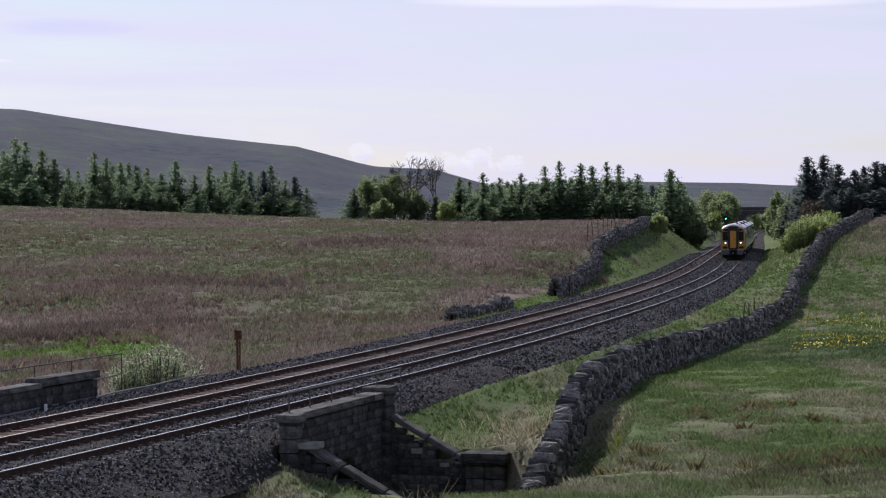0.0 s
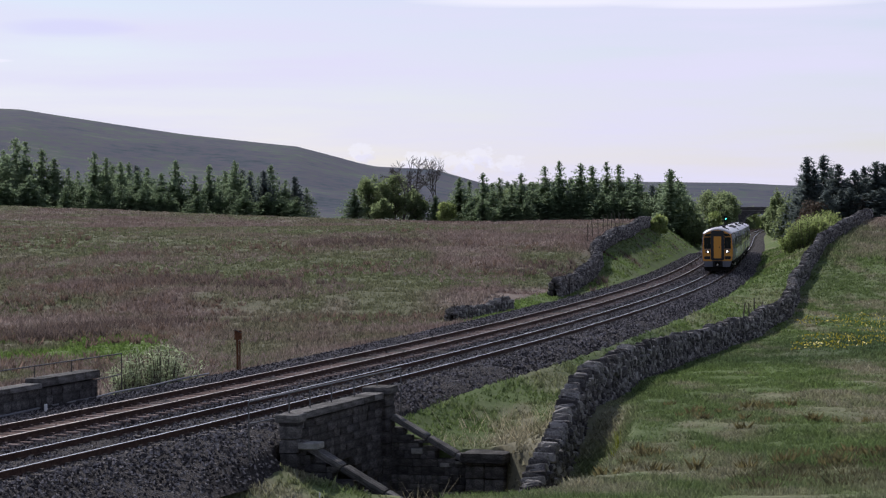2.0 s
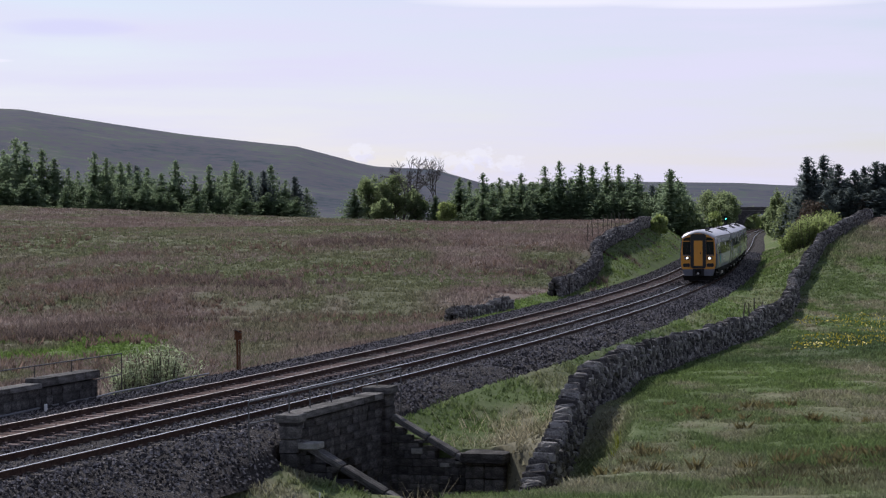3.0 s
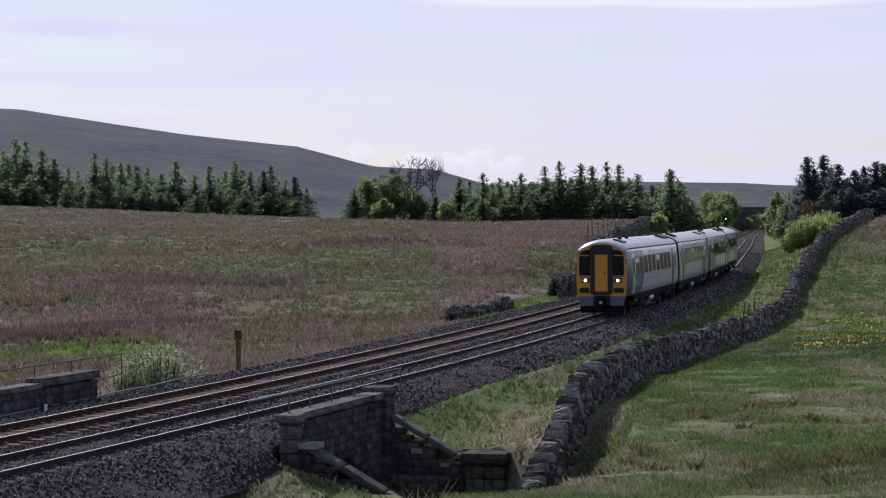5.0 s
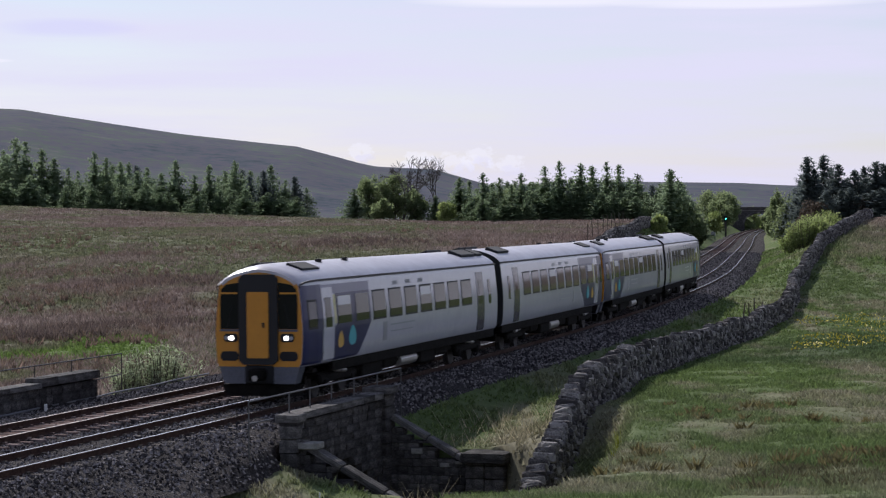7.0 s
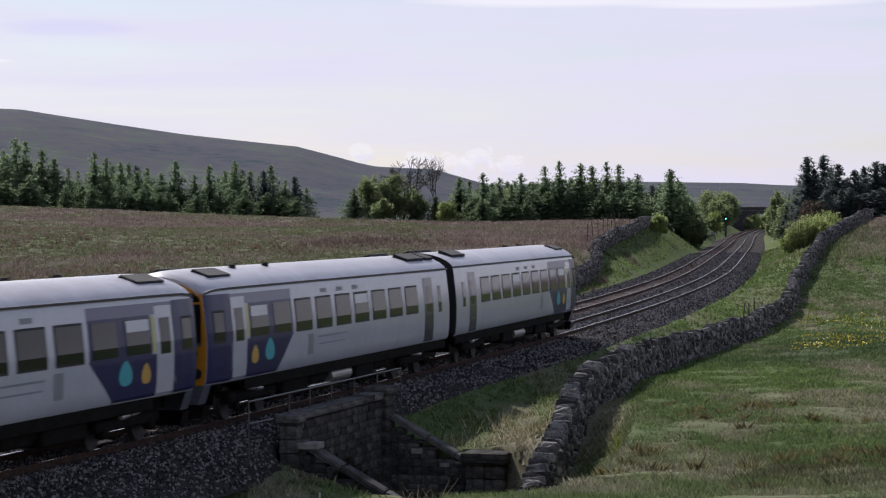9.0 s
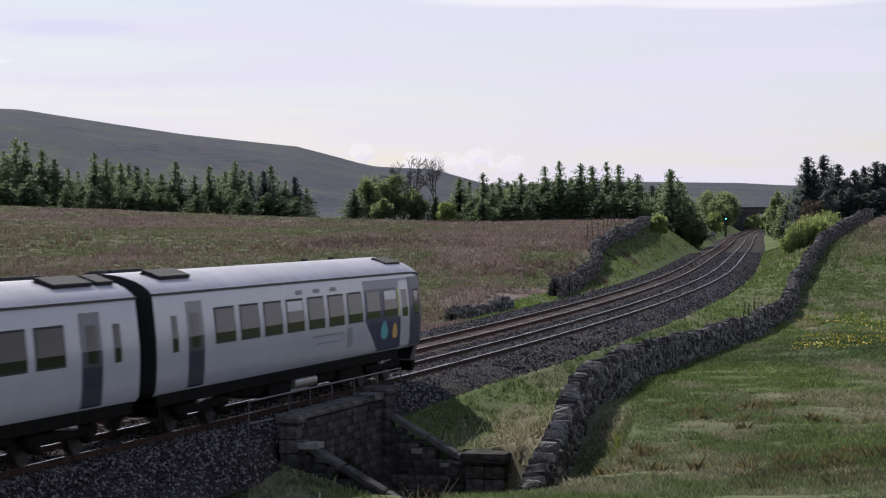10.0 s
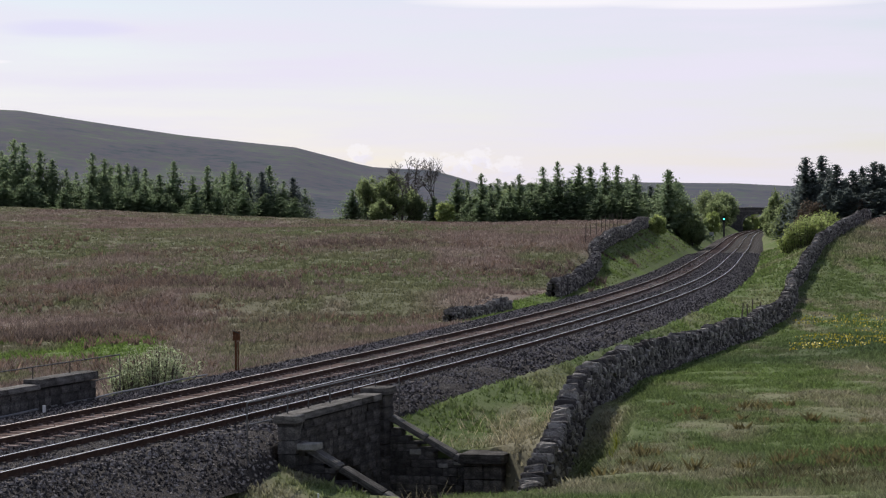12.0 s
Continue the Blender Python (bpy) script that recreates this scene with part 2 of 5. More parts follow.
def field_right(x, y):
    z = np.interp(y, (-60, 0, 20, 35, 50, 65, 100, 130, 160, 200, 250, 320, 600, 1200), (4.0, 3.5, 2.4, 1.1, 0.35, 0.05, -0.9, -1.3, -0.6, 2.3, 4.3, 5.2, 5.6, 7.0))
    z = z + 0.02 * np.clip(x - np.interp(y, WALL_Y, WALL_X), 0, 45)
    inside = x - np.interp(y, WALL_Y, WALL_X)
    z = z - 0.05 * np.clip(inside - 50, 0, 500)          # unseen ground past the pasture, lowered so train windows reflect sky
    z = z + ((patches(x, y * 0.6, 2.6, 23) - 0.5) * 0.20 + (patches(x, y * 0.6, 0.9, 24) - 0.5) * 0.13) * smooth(inside, 1.5, 3.5) * smooth(y, 24, 34) * (1 - smooth(y, 170, 200))
    edge = np.interp(y, (0, 25, 38, 45, 50, 62, 70, 80, 104, 125, 330), (-7.5, -2.5, 1.3, 2.3, 2.8, 4.1, 5.3, 6.9, 11.8, 16.6, 64.0))
    t = smooth(x - edge, 0.0, 1.1)
    return wall_foot(y) * (1 - t) + z * t


def wall_foot(y):
    """The height of the ground at the pasture wall's foot."""
    return np.interp(y, (0, 20, 30, 40, 53, 56, 59, 62.5, 66, 70, 79, 92, 104, 125, 160, 200, 250, 320, 600), (3.4, 2.2, -0.8, -2.4, -2.5, -1.9, -1.3, -0.8, -0.15, -0.2, -0.35, -0.8, -1.0, -1.3, -0.6, 2.3, 4.3, 5.2, 5.6))


def field_left(x, y):
    b = np.degrees(np.arctan2(x, np.maximum(y, 1.0)))
    rise = np.interp(b, (-30, -10.5, -5, 0, 4.5, 12), (11.0, 7.7, 5.6, 4.1, 4.3, 4.6))
    u = np.interp(y, (0, 70, 110, 180, 300, 430, 520, 900, 5000), (-0.30, -0.30, -0.28, -0.05, 0.5, 1.0, 0.95, 0.5, 0.5))
    return np.where(u < 0, u * 4, u * rise)


def ground_z(x, y):
    x, y = np.asarray(x, float), np.asarray(y, float)
    s, n = along(x.ravel(), y.ravel())
    s, n = s.reshape(x.shape), n.reshape(x.shape)
    zt = GRADE * np.clip(s, -100, 800)
    # right of the line
    wx = np.interp(y, WALL_Y, WALL_X)
    sw, nw = along(wx.ravel(), y.ravel())
    nw = np.maximum(nw.reshape(x.shape), 4.5)
    fr = np.clip((n - 2.7) / (nw - 2.7), 0, 1)
    edge = np.interp(s, (8, 14.5, 23.5, 32), (-0.85, -0.85, -0.55, -0.42))
    dip = np.interp(s, (0, 12, 24, 34, 60, 95), (0.2, 0.3, 1.0, 0.6, 0.35, 0.05)) * np.sin(np.pi * fr)
    zr = np.where(n < nw, (zt + edge) * (1 - fr) + wall_foot(y) * fr - dip, field_right(x, y))
    # left of the line, with the cutting's bank
    bank = np.interp(s, (85, 120, 190, 230, 300, 400, 600), (0, 0.6, 3.4, 4.0, 3.3, 1.8, 1.6))
    fl = np.clip((-n - 6.4) / 5.0, 0, 1)
    zl = (zt - 0.45) * (1 - fl) + np.maximum(field_left(x, y), zt + bank - 0.3 - 3 * (1 - smooth(s, 70, 110))) * fl
    z = np.where(n > -1.7, zr, zl)
    z = np.where(np.abs(n + 1.7) < 4.5, zt - 0.60, z)
    # the lane that passes under the line
    m = smooth(s, 14.75, 15.0) * (1 - smooth(s - np.interp(n, (6.4, 7.6, 9.5), (22.8, 20.0, 16.5)), 0.0, np.interp(n, (6.4, 7.6), (0.2, 2.0)))) * smooth(n, -6.6, -6.3) * (1 - smooth(n, 7.0, 9.6))
    z = z * (1 - m) - 3.8 * m
    return z


# ---------------------------------------------------------------- helpers for meshes
RNG = np.random.default_rng(7)


def fast_mesh(name, verts, tris, mat, parent=None, tone=None, soft=False):
    """One mesh object from arrays: verts (n, 3), tris (m, 3)."""
    me = bpy.data.meshes.new(name)
    verts, tris = np.asarray(verts, np.float32), np.asarray(tris, np.int32)
    k = tris.shape[1]
    me.vertices.add(len(verts))
    me.vertices.foreach_set("co", verts.ravel())
    me.loops.add(tris.size)
    me.loops.foreach_set("vertex_index", tris.ravel())
    me.polygons.add(len(tris))
    me.polygons.foreach_set("loop_start", np.arange(0, tris.size, k, dtype=np.int32))
    if soft:
        me.polygons.foreach_set("use_smooth", np.ones(len(tris), bool))
    else:
        me.polygons.foreach_set("use_smooth", np.zeros(len(tris), bool))
    if tone is not None:
        at = me.attributes.new("tone", "FLOAT_COLOR", "POINT")
        at.data.foreach_set("color", np.concatenate([tone, np.ones((len(tone), 1))], 1).astype(np.float32).ravel())
    me.update(calc_edges=True)
    me.validate()
    me.materials.append(mat)
    ob = new(name, me)
    ob.parent = parent
    return ob


def part(name, bm, mat, parent=None, label="", soft=False):
    me = bpy.data.meshes.new(name)
    bm.to_mesh(me)
    bm.free()
    if soft:
        me.polygons.foreach_set("use_smooth", np.ones(len(me.polygons), bool))
    me.materials.append(mat)
    ob = new(name, me)
    ob.parent = parent
    if label:
        ob["label"] = label
    return ob


def thing(name, m, label, category, group="", kind=""):
    """An Empty at a thing's base."""
    ob = new(name)
    ob.empty_display_size = 0.2
    ob.matrix_basis = m
    return tagged(ob, label, category, group, kind)


def box(bm, x0, x1, y0, y1, z0, z1, bevel=0.0):
    r = bmesh.ops.create_cube(bm, size=1, matrix=Matrix.Translation(((x0 + x1) / 2, (y0 + y1) / 2, (z0 + z1) / 2)) @ Matrix.Diagonal((x1 - x0, y1 - y0, z1 - z0, 1)))
    if bevel:
        es = list({e for v in r["verts"] for e in v.link_edges})
        bmesh.ops.bevel(bm, geom=es, offset=bevel, segments=1, affect="EDGES")
    return bm


def boxed(x0, x1, y0, y1, z0, z1, bevel=0.0):
    return box(bmesh.new(), x0, x1, y0, y1, z0, z1, bevel)


def tube(bm, a, b, r, sides=8, r2=None):
    a, b = Vector(a), Vector(b)
    d = b - a
    m = Matrix.Translation((a + b) / 2) @ d.to_track_quat("Z", "Y").to_matrix().to_4x4()
    bmesh.ops.create_cone(bm, cap_ends=True, segments=sides, radius1=r, radius2=r if r2 is None else r2, depth=d.length, matrix=m)
    return bm


def tubed(a, b, r, sides=8, r2=None):
    return tube(bmesh.new(), a, b, r, sides, r2)


def grid_faces(rows, cols, wrap=False):
    i = np.arange(rows - 1)[:, None] * cols
    j = np.arange(cols if wrap else cols - 1)[None, :]
    k = (j + 1) % cols
    return np.stack([i + j, i + k, i + cols + k, i + cols + j], axis=-1).reshape(-1, 4)


LATTICE = np.random.default_rng(3).random((256, 256))


def patches(x, y, size, seed=0):
    """Smooth random patches between 0 and 1."""
    u, v = np.asarray(x) / size + 37.3 * seed + 1000, np.asarray(y) / size + 11.7 * seed + 1000
    i, j = np.floor(u).astype(int), np.floor(v).astype(int)
    a, b = u - i, v - j
    a, b = a * a * (3 - 2 * a), b * b * (3 - 2 * b)
    g = lambda p, q: LATTICE[p % 256, q % 256]
    return (g(i, j) * (1 - a) + g(i + 1, j) * a) * (1 - b) + (g(i, j + 1) * (1 - a) + g(i + 1, j + 1) * a) * b


def blend(a, b, t):
    return np.asarray(a) * (1 - t[..., None]) + np.asarray(b) * t[..., None]


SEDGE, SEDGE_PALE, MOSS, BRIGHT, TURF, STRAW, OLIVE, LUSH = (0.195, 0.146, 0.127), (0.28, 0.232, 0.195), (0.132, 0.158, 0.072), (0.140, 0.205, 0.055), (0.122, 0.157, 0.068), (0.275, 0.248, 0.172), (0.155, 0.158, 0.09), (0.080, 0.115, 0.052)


def cover(x, y):
    """The colour of what grows at each place, and how much of it is tall sedge."""
    s, n = along(x.ravel(), y.ravel())
    s, n = s.reshape(x.shape), n.reshape(x.shape)
    # moor: sedge with mossy green between, greener in the middle distance
    g = 0.45 * patches(x, y * 0.5, 26, 1) + 0.34 * patches(x, y * 0.4, 7, 2) + 0.26 * patches(x, y * 0.4, 2.2, 3)
    q = x / np.maximum(y, 1)
    lean = np.interp(y, (80, 130, 150, 175, 210, 300, 350, 420), (-0.05, -0.08, -0.07, 0.0, 0.07, 0.09, -0.05, -0.12)) + np.interp(q, (-0.18, -0.08, -0.02, 0.0, 0.06), (0.06, 0.03, -0.02, -0.10, -0.13))
    lean = lean + 0.24 * np.exp(-((q + 0.045) / 0.03) ** 2 - ((y - 181) / 9) ** 2)
    green = 0.88 * smooth(g + lean, 0.34, 0.67)
    moor = blend(blend(SEDGE, SEDGE_PALE, patches(x, y, 4.0, 5) ** 2), blend(OLIVE, MOSS, patches(x, y, 15, 6)), green)
    wet = smooth(patches(x, y, 6, 8) + np.interp(y, (100, 108, 122, 132), (-1, 0.25, 0.25, -1)) + np.interp(x / np.maximum(y, 1), (-0.13, -0.11), (0.1, -0.55)), 0.45, 0.62)
    moor = blend(moor, BRIGHT, wet)
    # pasture: green with straw-coloured patches
    p = 0.45 * patches(x, y * 0.22, 4, 11) + 0.38 * patches(x, y * 0.2, 1.4, 12) + 0.27 * patches(x, y * 0.3, 0.5, 13)
    past = blend(blend(TURF, BRIGHT, patches(x, y * 0.3, 6, 14) * 0.6), STRAW, 0.85 * smooth(p + np.interp(y, (30, 60, 75, 110, 135), (0.06, 0.07, -0.08, -0.10, -0.02)), 0.42, 0.78))
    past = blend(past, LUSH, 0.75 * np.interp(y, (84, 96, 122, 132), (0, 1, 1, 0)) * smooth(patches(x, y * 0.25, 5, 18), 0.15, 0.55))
    far_sedge = smooth(y, 185, 225) * smooth(n, 8, 16)
    past = blend(past, moor, far_sedge)
    bank = blend(past, BRIGHT, 0.35 * smooth(s, 60, 110))
    bank = blend(bank, STRAW, 0.45 * smooth(patches(x, y, 3, 15), 0.45, 0.8) * (1 - smooth(s, 50, 90)))
    right = n > -2
    wl = np.interp(s, (84, 101, 111, 136, 153, 162, 201, 265), (9.6, 9.4, 9.0, 8.9, 9.8, 10.8, 10.8, 11.6))
    left = blend(moor, blend(BRIGHT, MOSS, patches(x, y, 4, 16)), ((-n < wl) & (s > 84)).astype(float))
    scar = smooth(patches(s * 1.0 + n * 1.6, n * 0.35 - s * 0.12, 1.6, 17), 0.74, 0.84) * smooth(s, 120, 140) * (-n > 7.5)
    left = blend(left, (0.10, 0.07, 0.052), scar * (-n < wl))
    wx = np.interp(y, WALL_Y, WALL_X)
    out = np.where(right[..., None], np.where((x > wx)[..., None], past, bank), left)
    tall = np.where(right, far_sedge * 0.8, np.where((-n < wl) & (s > 84), 0.15, 1 - 0.75 * np.maximum(green, wet)))
    return out, tall, s, n


def build_ground():
    b = np.radians(np.concatenate([np.arange(-180, -16, 8), np.arange(-16, -12, 1), np.arange(-12, 12, 0.085), np.arange(12, 16, 1), np.arange(16, 180, 8)]))
    d = np.concatenate([[0.002, 1.5, 4, 8, 12, 16, 20, 24], 27 * 1.0105 ** np.arange(0, 59), np.arange(50.2, 74, 0.22), 74.2 * 1.0105 ** np.arange(0, 300), [1800, 2200, 3000, 4200, 4900]])
    D, B = np.meshgrid(d, b, indexing="ij")
    X, Y = D * np.sin(B) + 0.13, D * np.cos(B) - 0.7
    Z = ground_z(X, Y)
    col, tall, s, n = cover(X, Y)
    lump = (patches(X, Y, 1.6, 21) - 0.5) * 0.22 + (patches(X, Y, 0.5, 22) - 0.5) * 0.10
    Z = Z + lump * np.clip((np.abs(n + 1.7) - 4.6) / 1.5, 0, 1) * (0.5 + tall) * np.clip(D / 20, 0, 1)
    v = np.stack([X, Y, Z], -1).reshape(-1, 3)
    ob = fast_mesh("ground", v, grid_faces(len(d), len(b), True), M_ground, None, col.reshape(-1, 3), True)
    return tagged(ob, "rough moorland and pasture grass with reddish sedge patches", "ground", kind="structure")


build_ground()


def tufts(name, x, y, height, width, count, label, colour=None, lean=0.5, vary=0.5):
    """Grass as stuff: at each place a bunch of pointed blades."""
    keep_col, tall, s, n = cover(x, y)
    z = ground_z(x, y)
    if colour is not None:
        keep_col = np.tile(np.asarray(colour), (len(x), 1))
    m = len(x) * count
    rep = lambda a: np.repeat(a, count, axis=0)
    ang = RNG.random(m) * 2 * np.pi
    hh = rep(height * (0.6 + 0.8 * RNG.random(len(x)))) * (0.6 + 0.6 * RNG.random(m))
    ww = rep(width * np.ones(len(x))) * (0.6 + 0.8 * RNG.random(m))
    spread = rep(width * 2.2 * np.ones(len(x)))
    bx, by = rep(x) + (RNG.random(m) - 0.5) * spread, rep(y) + (RNG.random(m) - 0.5) * spread
    bz = rep(z) - 0.05
    dx, dy = np.cos(ang), np.sin(ang)
    lx, ly = (RNG.random(m) - 0.5) * 2 * lean * hh, (RNG.random(m) - 0.5) * 2 * lean * hh
    v = np.empty((m, 3, 3))
    v[:, 0] = np.stack([bx - dx * ww / 2, by - dy * ww / 2, bz], -1)
    v[:, 1] = np.stack([bx + dx * ww / 2, by + dy * ww / 2, bz], -1)
    v[:, 2] = np.stack([bx + lx, by + ly, bz + hh], -1)
    tone = rep(keep_col) * (1 - vary / 2 + vary * RNG.random((m, 1)))
    ob = fast_mesh(name, v.reshape(-1, 3), np.arange(m * 3).reshape(-1, 3), M_blades, None, np.repeat(tone, 3, axis=0))
    return tagged(ob, label, "grass", kind="stuff")


def scatter(count, d0, d1, b0, b1, power=1.0):
    """Places over a fan of ground, closer together nearer by."""
    d = d0 * (d1 / d0) ** (RNG.random(count) ** power)
    b = np.radians(b0 + (b1 - b0) * RNG.random(count))
    return d * np.sin(b), d * np.cos(b)


def build_grass():
    # moor: sedge and rushes
    x, y = scatter(135000, 84, 450, -11.5, 5.5, 0.95)
    col, tall, s, n = cover(x, y)
    ok = (n < -8.2 - 3 * (s > 84)) & (RNG.random(len(x)) < 0.5 + 0.5 * tall)
    x, y, tall = x[ok], y[ok], tall[ok]
    tufts("sedge", x, y, 0.13 + 0.17 * tall, 0.07 + 0.0006 * y, 4, "reddish brown dead sedge and moor grass on the fellside")
    # clumps of taller rush
    x, y = scatter(4200, 88, 300, -11.5, 4.5, 1.0)
    col, tall, s, n = cover(x, y)
    ok = (n < -9.5 - 2 * (s > 84)) & (patches(x, y, 12, 31) > 0.62)
    tufts("rushes", x[ok], y[ok], 0.42, 0.13, 12, "dense clumps of dark brown rushes on the moor", (0.18, 0.13, 0.10), 0.8)
    # soft tufts of pale sedge standing out of the turf
    x, y = scatter(15000, 92, 260, -11.5, 4.5, 1.0)
    col, tall, s, n = cover(x, y)
    ok = (n < -9.5 - 2 * (s > 84)) & (patches(x, y * 0.6, 5, 45) + 0.35 * tall > 0.74)
    tufts("sedge_tufts", x[ok], y[ok], 0.30, 0.07, 9, "soft pale brown tufts of sedge on the moor", (0.235, 0.185, 0.16), 0.8)
    for t, d, wide, deep, m in ((-0.163, 124, 3.0, 3.0, 90), (-0.172, 121, 2.0, 2.5, 60), (-0.155, 128, 2.0, 3.0, 70), (-0.135, 131, 3.0, 3.0, 60), (-0.115, 133, 3.0, 3.0, 60), (-0.12, 170, 6.0, 7.0, 110), (-0.075, 166, 5.0, 6.0, 90), (-0.034, 222, 7.0, 8.0, 120), (0.045, 178, 5.0, 9.0, 70)):
        x, y = t * d + wide * RNG.normal(0, 0.5, m), d + deep * RNG.normal(0, 0.5, m)
        tufts("rushes", x, y, 0.5, 0.12, 14, "stand of dark brown rushes on the moor", (0.15, 0.115, 0.098), 0.7)
    # pasture
    x, y = scatter(185000, 17, 215, 0, 11.5, 1.2)
    col, tall, s, n = cover(x, y)
    wx = np.interp(y, WALL_Y, WALL_X)
    ok = x > wx + 0.45
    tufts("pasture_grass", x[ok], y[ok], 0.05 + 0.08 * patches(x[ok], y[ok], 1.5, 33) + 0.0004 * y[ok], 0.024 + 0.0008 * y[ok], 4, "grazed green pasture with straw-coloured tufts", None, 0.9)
    # sedge beyond the top of the wall
    x, y = scatter(9000, 190, 330, 7.5, 11.5, 1.0)
    col, tall, s, n = cover(x, y)
    ok = x > np.interp(y, WALL_Y, WALL_X) + 0.5
    tufts("sedge", x[ok], y[ok], 0.28, 0.24, 4, "reddish brown sedge on the rise behind the wall")
    # the strip between line and wall, and the verge
    x, y = scatter(60000, 44, 330, -6, 9, 1.0)
    col, tall, s, n = cover(x, y)
    wx = np.interp(y, WALL_Y, WALL_X)
    ok = (n > 2.95 + 0.55 * (s < 14)) & (x < wx - 0.4) & ~((s > 14.4) & (s < 23.3) & (n < 6.8)) & (ground_z(x, y) > -3.4)
    tufts("verge_grass", x[ok], y[ok], 0.06 + 0.12 * patches(x[ok], y[ok], 2.5, 34) + 0.0003 * y[ok], 0.03 + 0.0009 * y[ok], 4, "long green and straw grass beside the railway", None, 0.7)
    # the far bank of the cutting
    x, y = scatter(30000, 115, 400, 0, 7.5, 1.0)
    col, tall, s, n = cover(x, y)
    ok = (n < -7.2) & (n > -13) & (s > 84)
    tufts("bank_grass", x[ok], y[ok], 0.16, 0.16, 4, "bright green grass on the cutting slope", None, 0.6)
    # pale dry stalks by the lane
    x, y = scatter(1600, 52, 80, -1.5, 5.5)
    col, tall, s, n = cover(x, y)
    ok = (n > 4) & (x < np.interp(y, WALL_Y, WALL_X) - 0.3) & ~((s > 14.4) & (s < 23.3) & (n < 8.5)) & (patches(x, y, 4, 35) > 0.45)
    tufts("dry_stalks", x[ok], y[ok], 0.5, 0.018, 3, "bleached dry grass stalks by the lane", (0.42, 0.37, 0.25), 0.9)
    # dark rush tussocks in the near pasture
    x, y = scatter(160, 36, 62, 2.5, 10.5)
    ok = (x > np.interp(y, WALL_Y, WALL_X) + 1.5) & (patches(x, y, 6, 36) > 0.6)
    tufts("tussocks", x[ok], y[ok], 0.2, 0.10, 30, "low straw-coloured grass tussocks in the pasture", (0.15, 0.13, 0.06), 0.9)
    x, y = scatter(260, 29, 40, 7.0, 11.0)
    ok = patches(x, y, 2.5, 39) > 0.45
    tufts("tussocks", x[ok], y[ok], 0.16, 0.06, 34, "coarse dark grass tussocks on a mound in the pasture", (0.11, 0.105, 0.055), 1.0)
    # two pale green clumps at the foot of the wall
    for px, py, k in ((3.05, 56.5, 0.6), (4.0, 56.8, 0.42)):
        xx, yy = px + (RNG.random(26) - 0.5) * 0.5, py + (RNG.random(26) - 0.5) * 0.5
        tufts("grass_clump", xx, yy, k, 0.03, 10, "upright yellow-green grass clump at the wall foot", (0.17, 0.19, 0.03), 0.35)
    # yellow flowers
    x, y = scatter(1300, 104, 148, 8.3, 10.6)
    ok = (patches(x, y, 4, 37) + 0.25 * patches(x, y, 1.0, 38) > 0.68) & (x > np.interp(y, WALL_Y, WALL_X) + 1)
    x, y = x[ok], y[ok]
    z = ground_z(x, y) + 0.12
    m = len(x)
    r = 0.02 + 0.035 * RNG.random(m)
    a = RNG.random(m) * 6.28
    v = np.stack([np.stack([x + r * np.cos(a + k), y + r * np.sin(a + k), z + 0.06 * RNG.random(m) + 0.05 * np.sin(k)], -1) for k in (0, 2.1, 4.2)], 1)
    ob = fast_mesh("meadow_flowers", v.reshape(-1, 3), np.arange(3 * m).reshape(-1, 3), M_flower)
    tagged(ob, "patch of small yellow flowers in the pasture", "flowers", kind="stuff")


build_grass()

# ---------------------------------------------------------------- hills


def hill(name, d, bs, hs, label):
    cols, rows = 260, 46
    b = np.radians(np.linspace(bs[0], bs[-1], cols))
    h = np.interp(np.degrees(b), bs, hs)
    k = np.linspace(0, 1, rows)
    D = d * (0.5 + 0.5 * k)[:, None] * np.ones(cols)
    B = np.ones(rows)[:, None] * b
    X, Y = D * np.sin(B), D * np.cos(B)
    Z = (smooth(k, 0.1, 1.05) ** 1.2)[:, None] * h[None, :] - 6
    Z = Z + ((patches(X, Y, 260, 41) - 0.5) * 16 + (patches(X, Y, 70, 42) - 0.5) * 5) * (k * (1 - k) * 3)[:, None] + (patches(X, Y, 180, 43) - 0.5) * 3 * k[:, None]
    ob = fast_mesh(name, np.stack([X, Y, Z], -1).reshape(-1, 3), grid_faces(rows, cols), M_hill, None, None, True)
    return tagged(ob, label, "hill", kind="structure")


hill("hill_1", 2600, (-18, -10.53, -10, -9.2, -7.8, -6.2, -4.5, -3.5, -2.0, -1.6, -0.2, 1.2, 3), (140, 131, 130, 124, 114, 103, 94, 89, 70, 66, 62, 43, 20), "long bare fell of grass and heather tinted with distance haze")
hill("hill_2", 4300, (-2, 3.0, 4.3, 5.64, 7.1, 8.12, 9, 12), (62, 70, 72, 70, 68.5, 63.5, 60, 52), "low fell on the horizon, coloured blue-grey by painted haze")
# ---------------------------------------------------------------- ballast and track


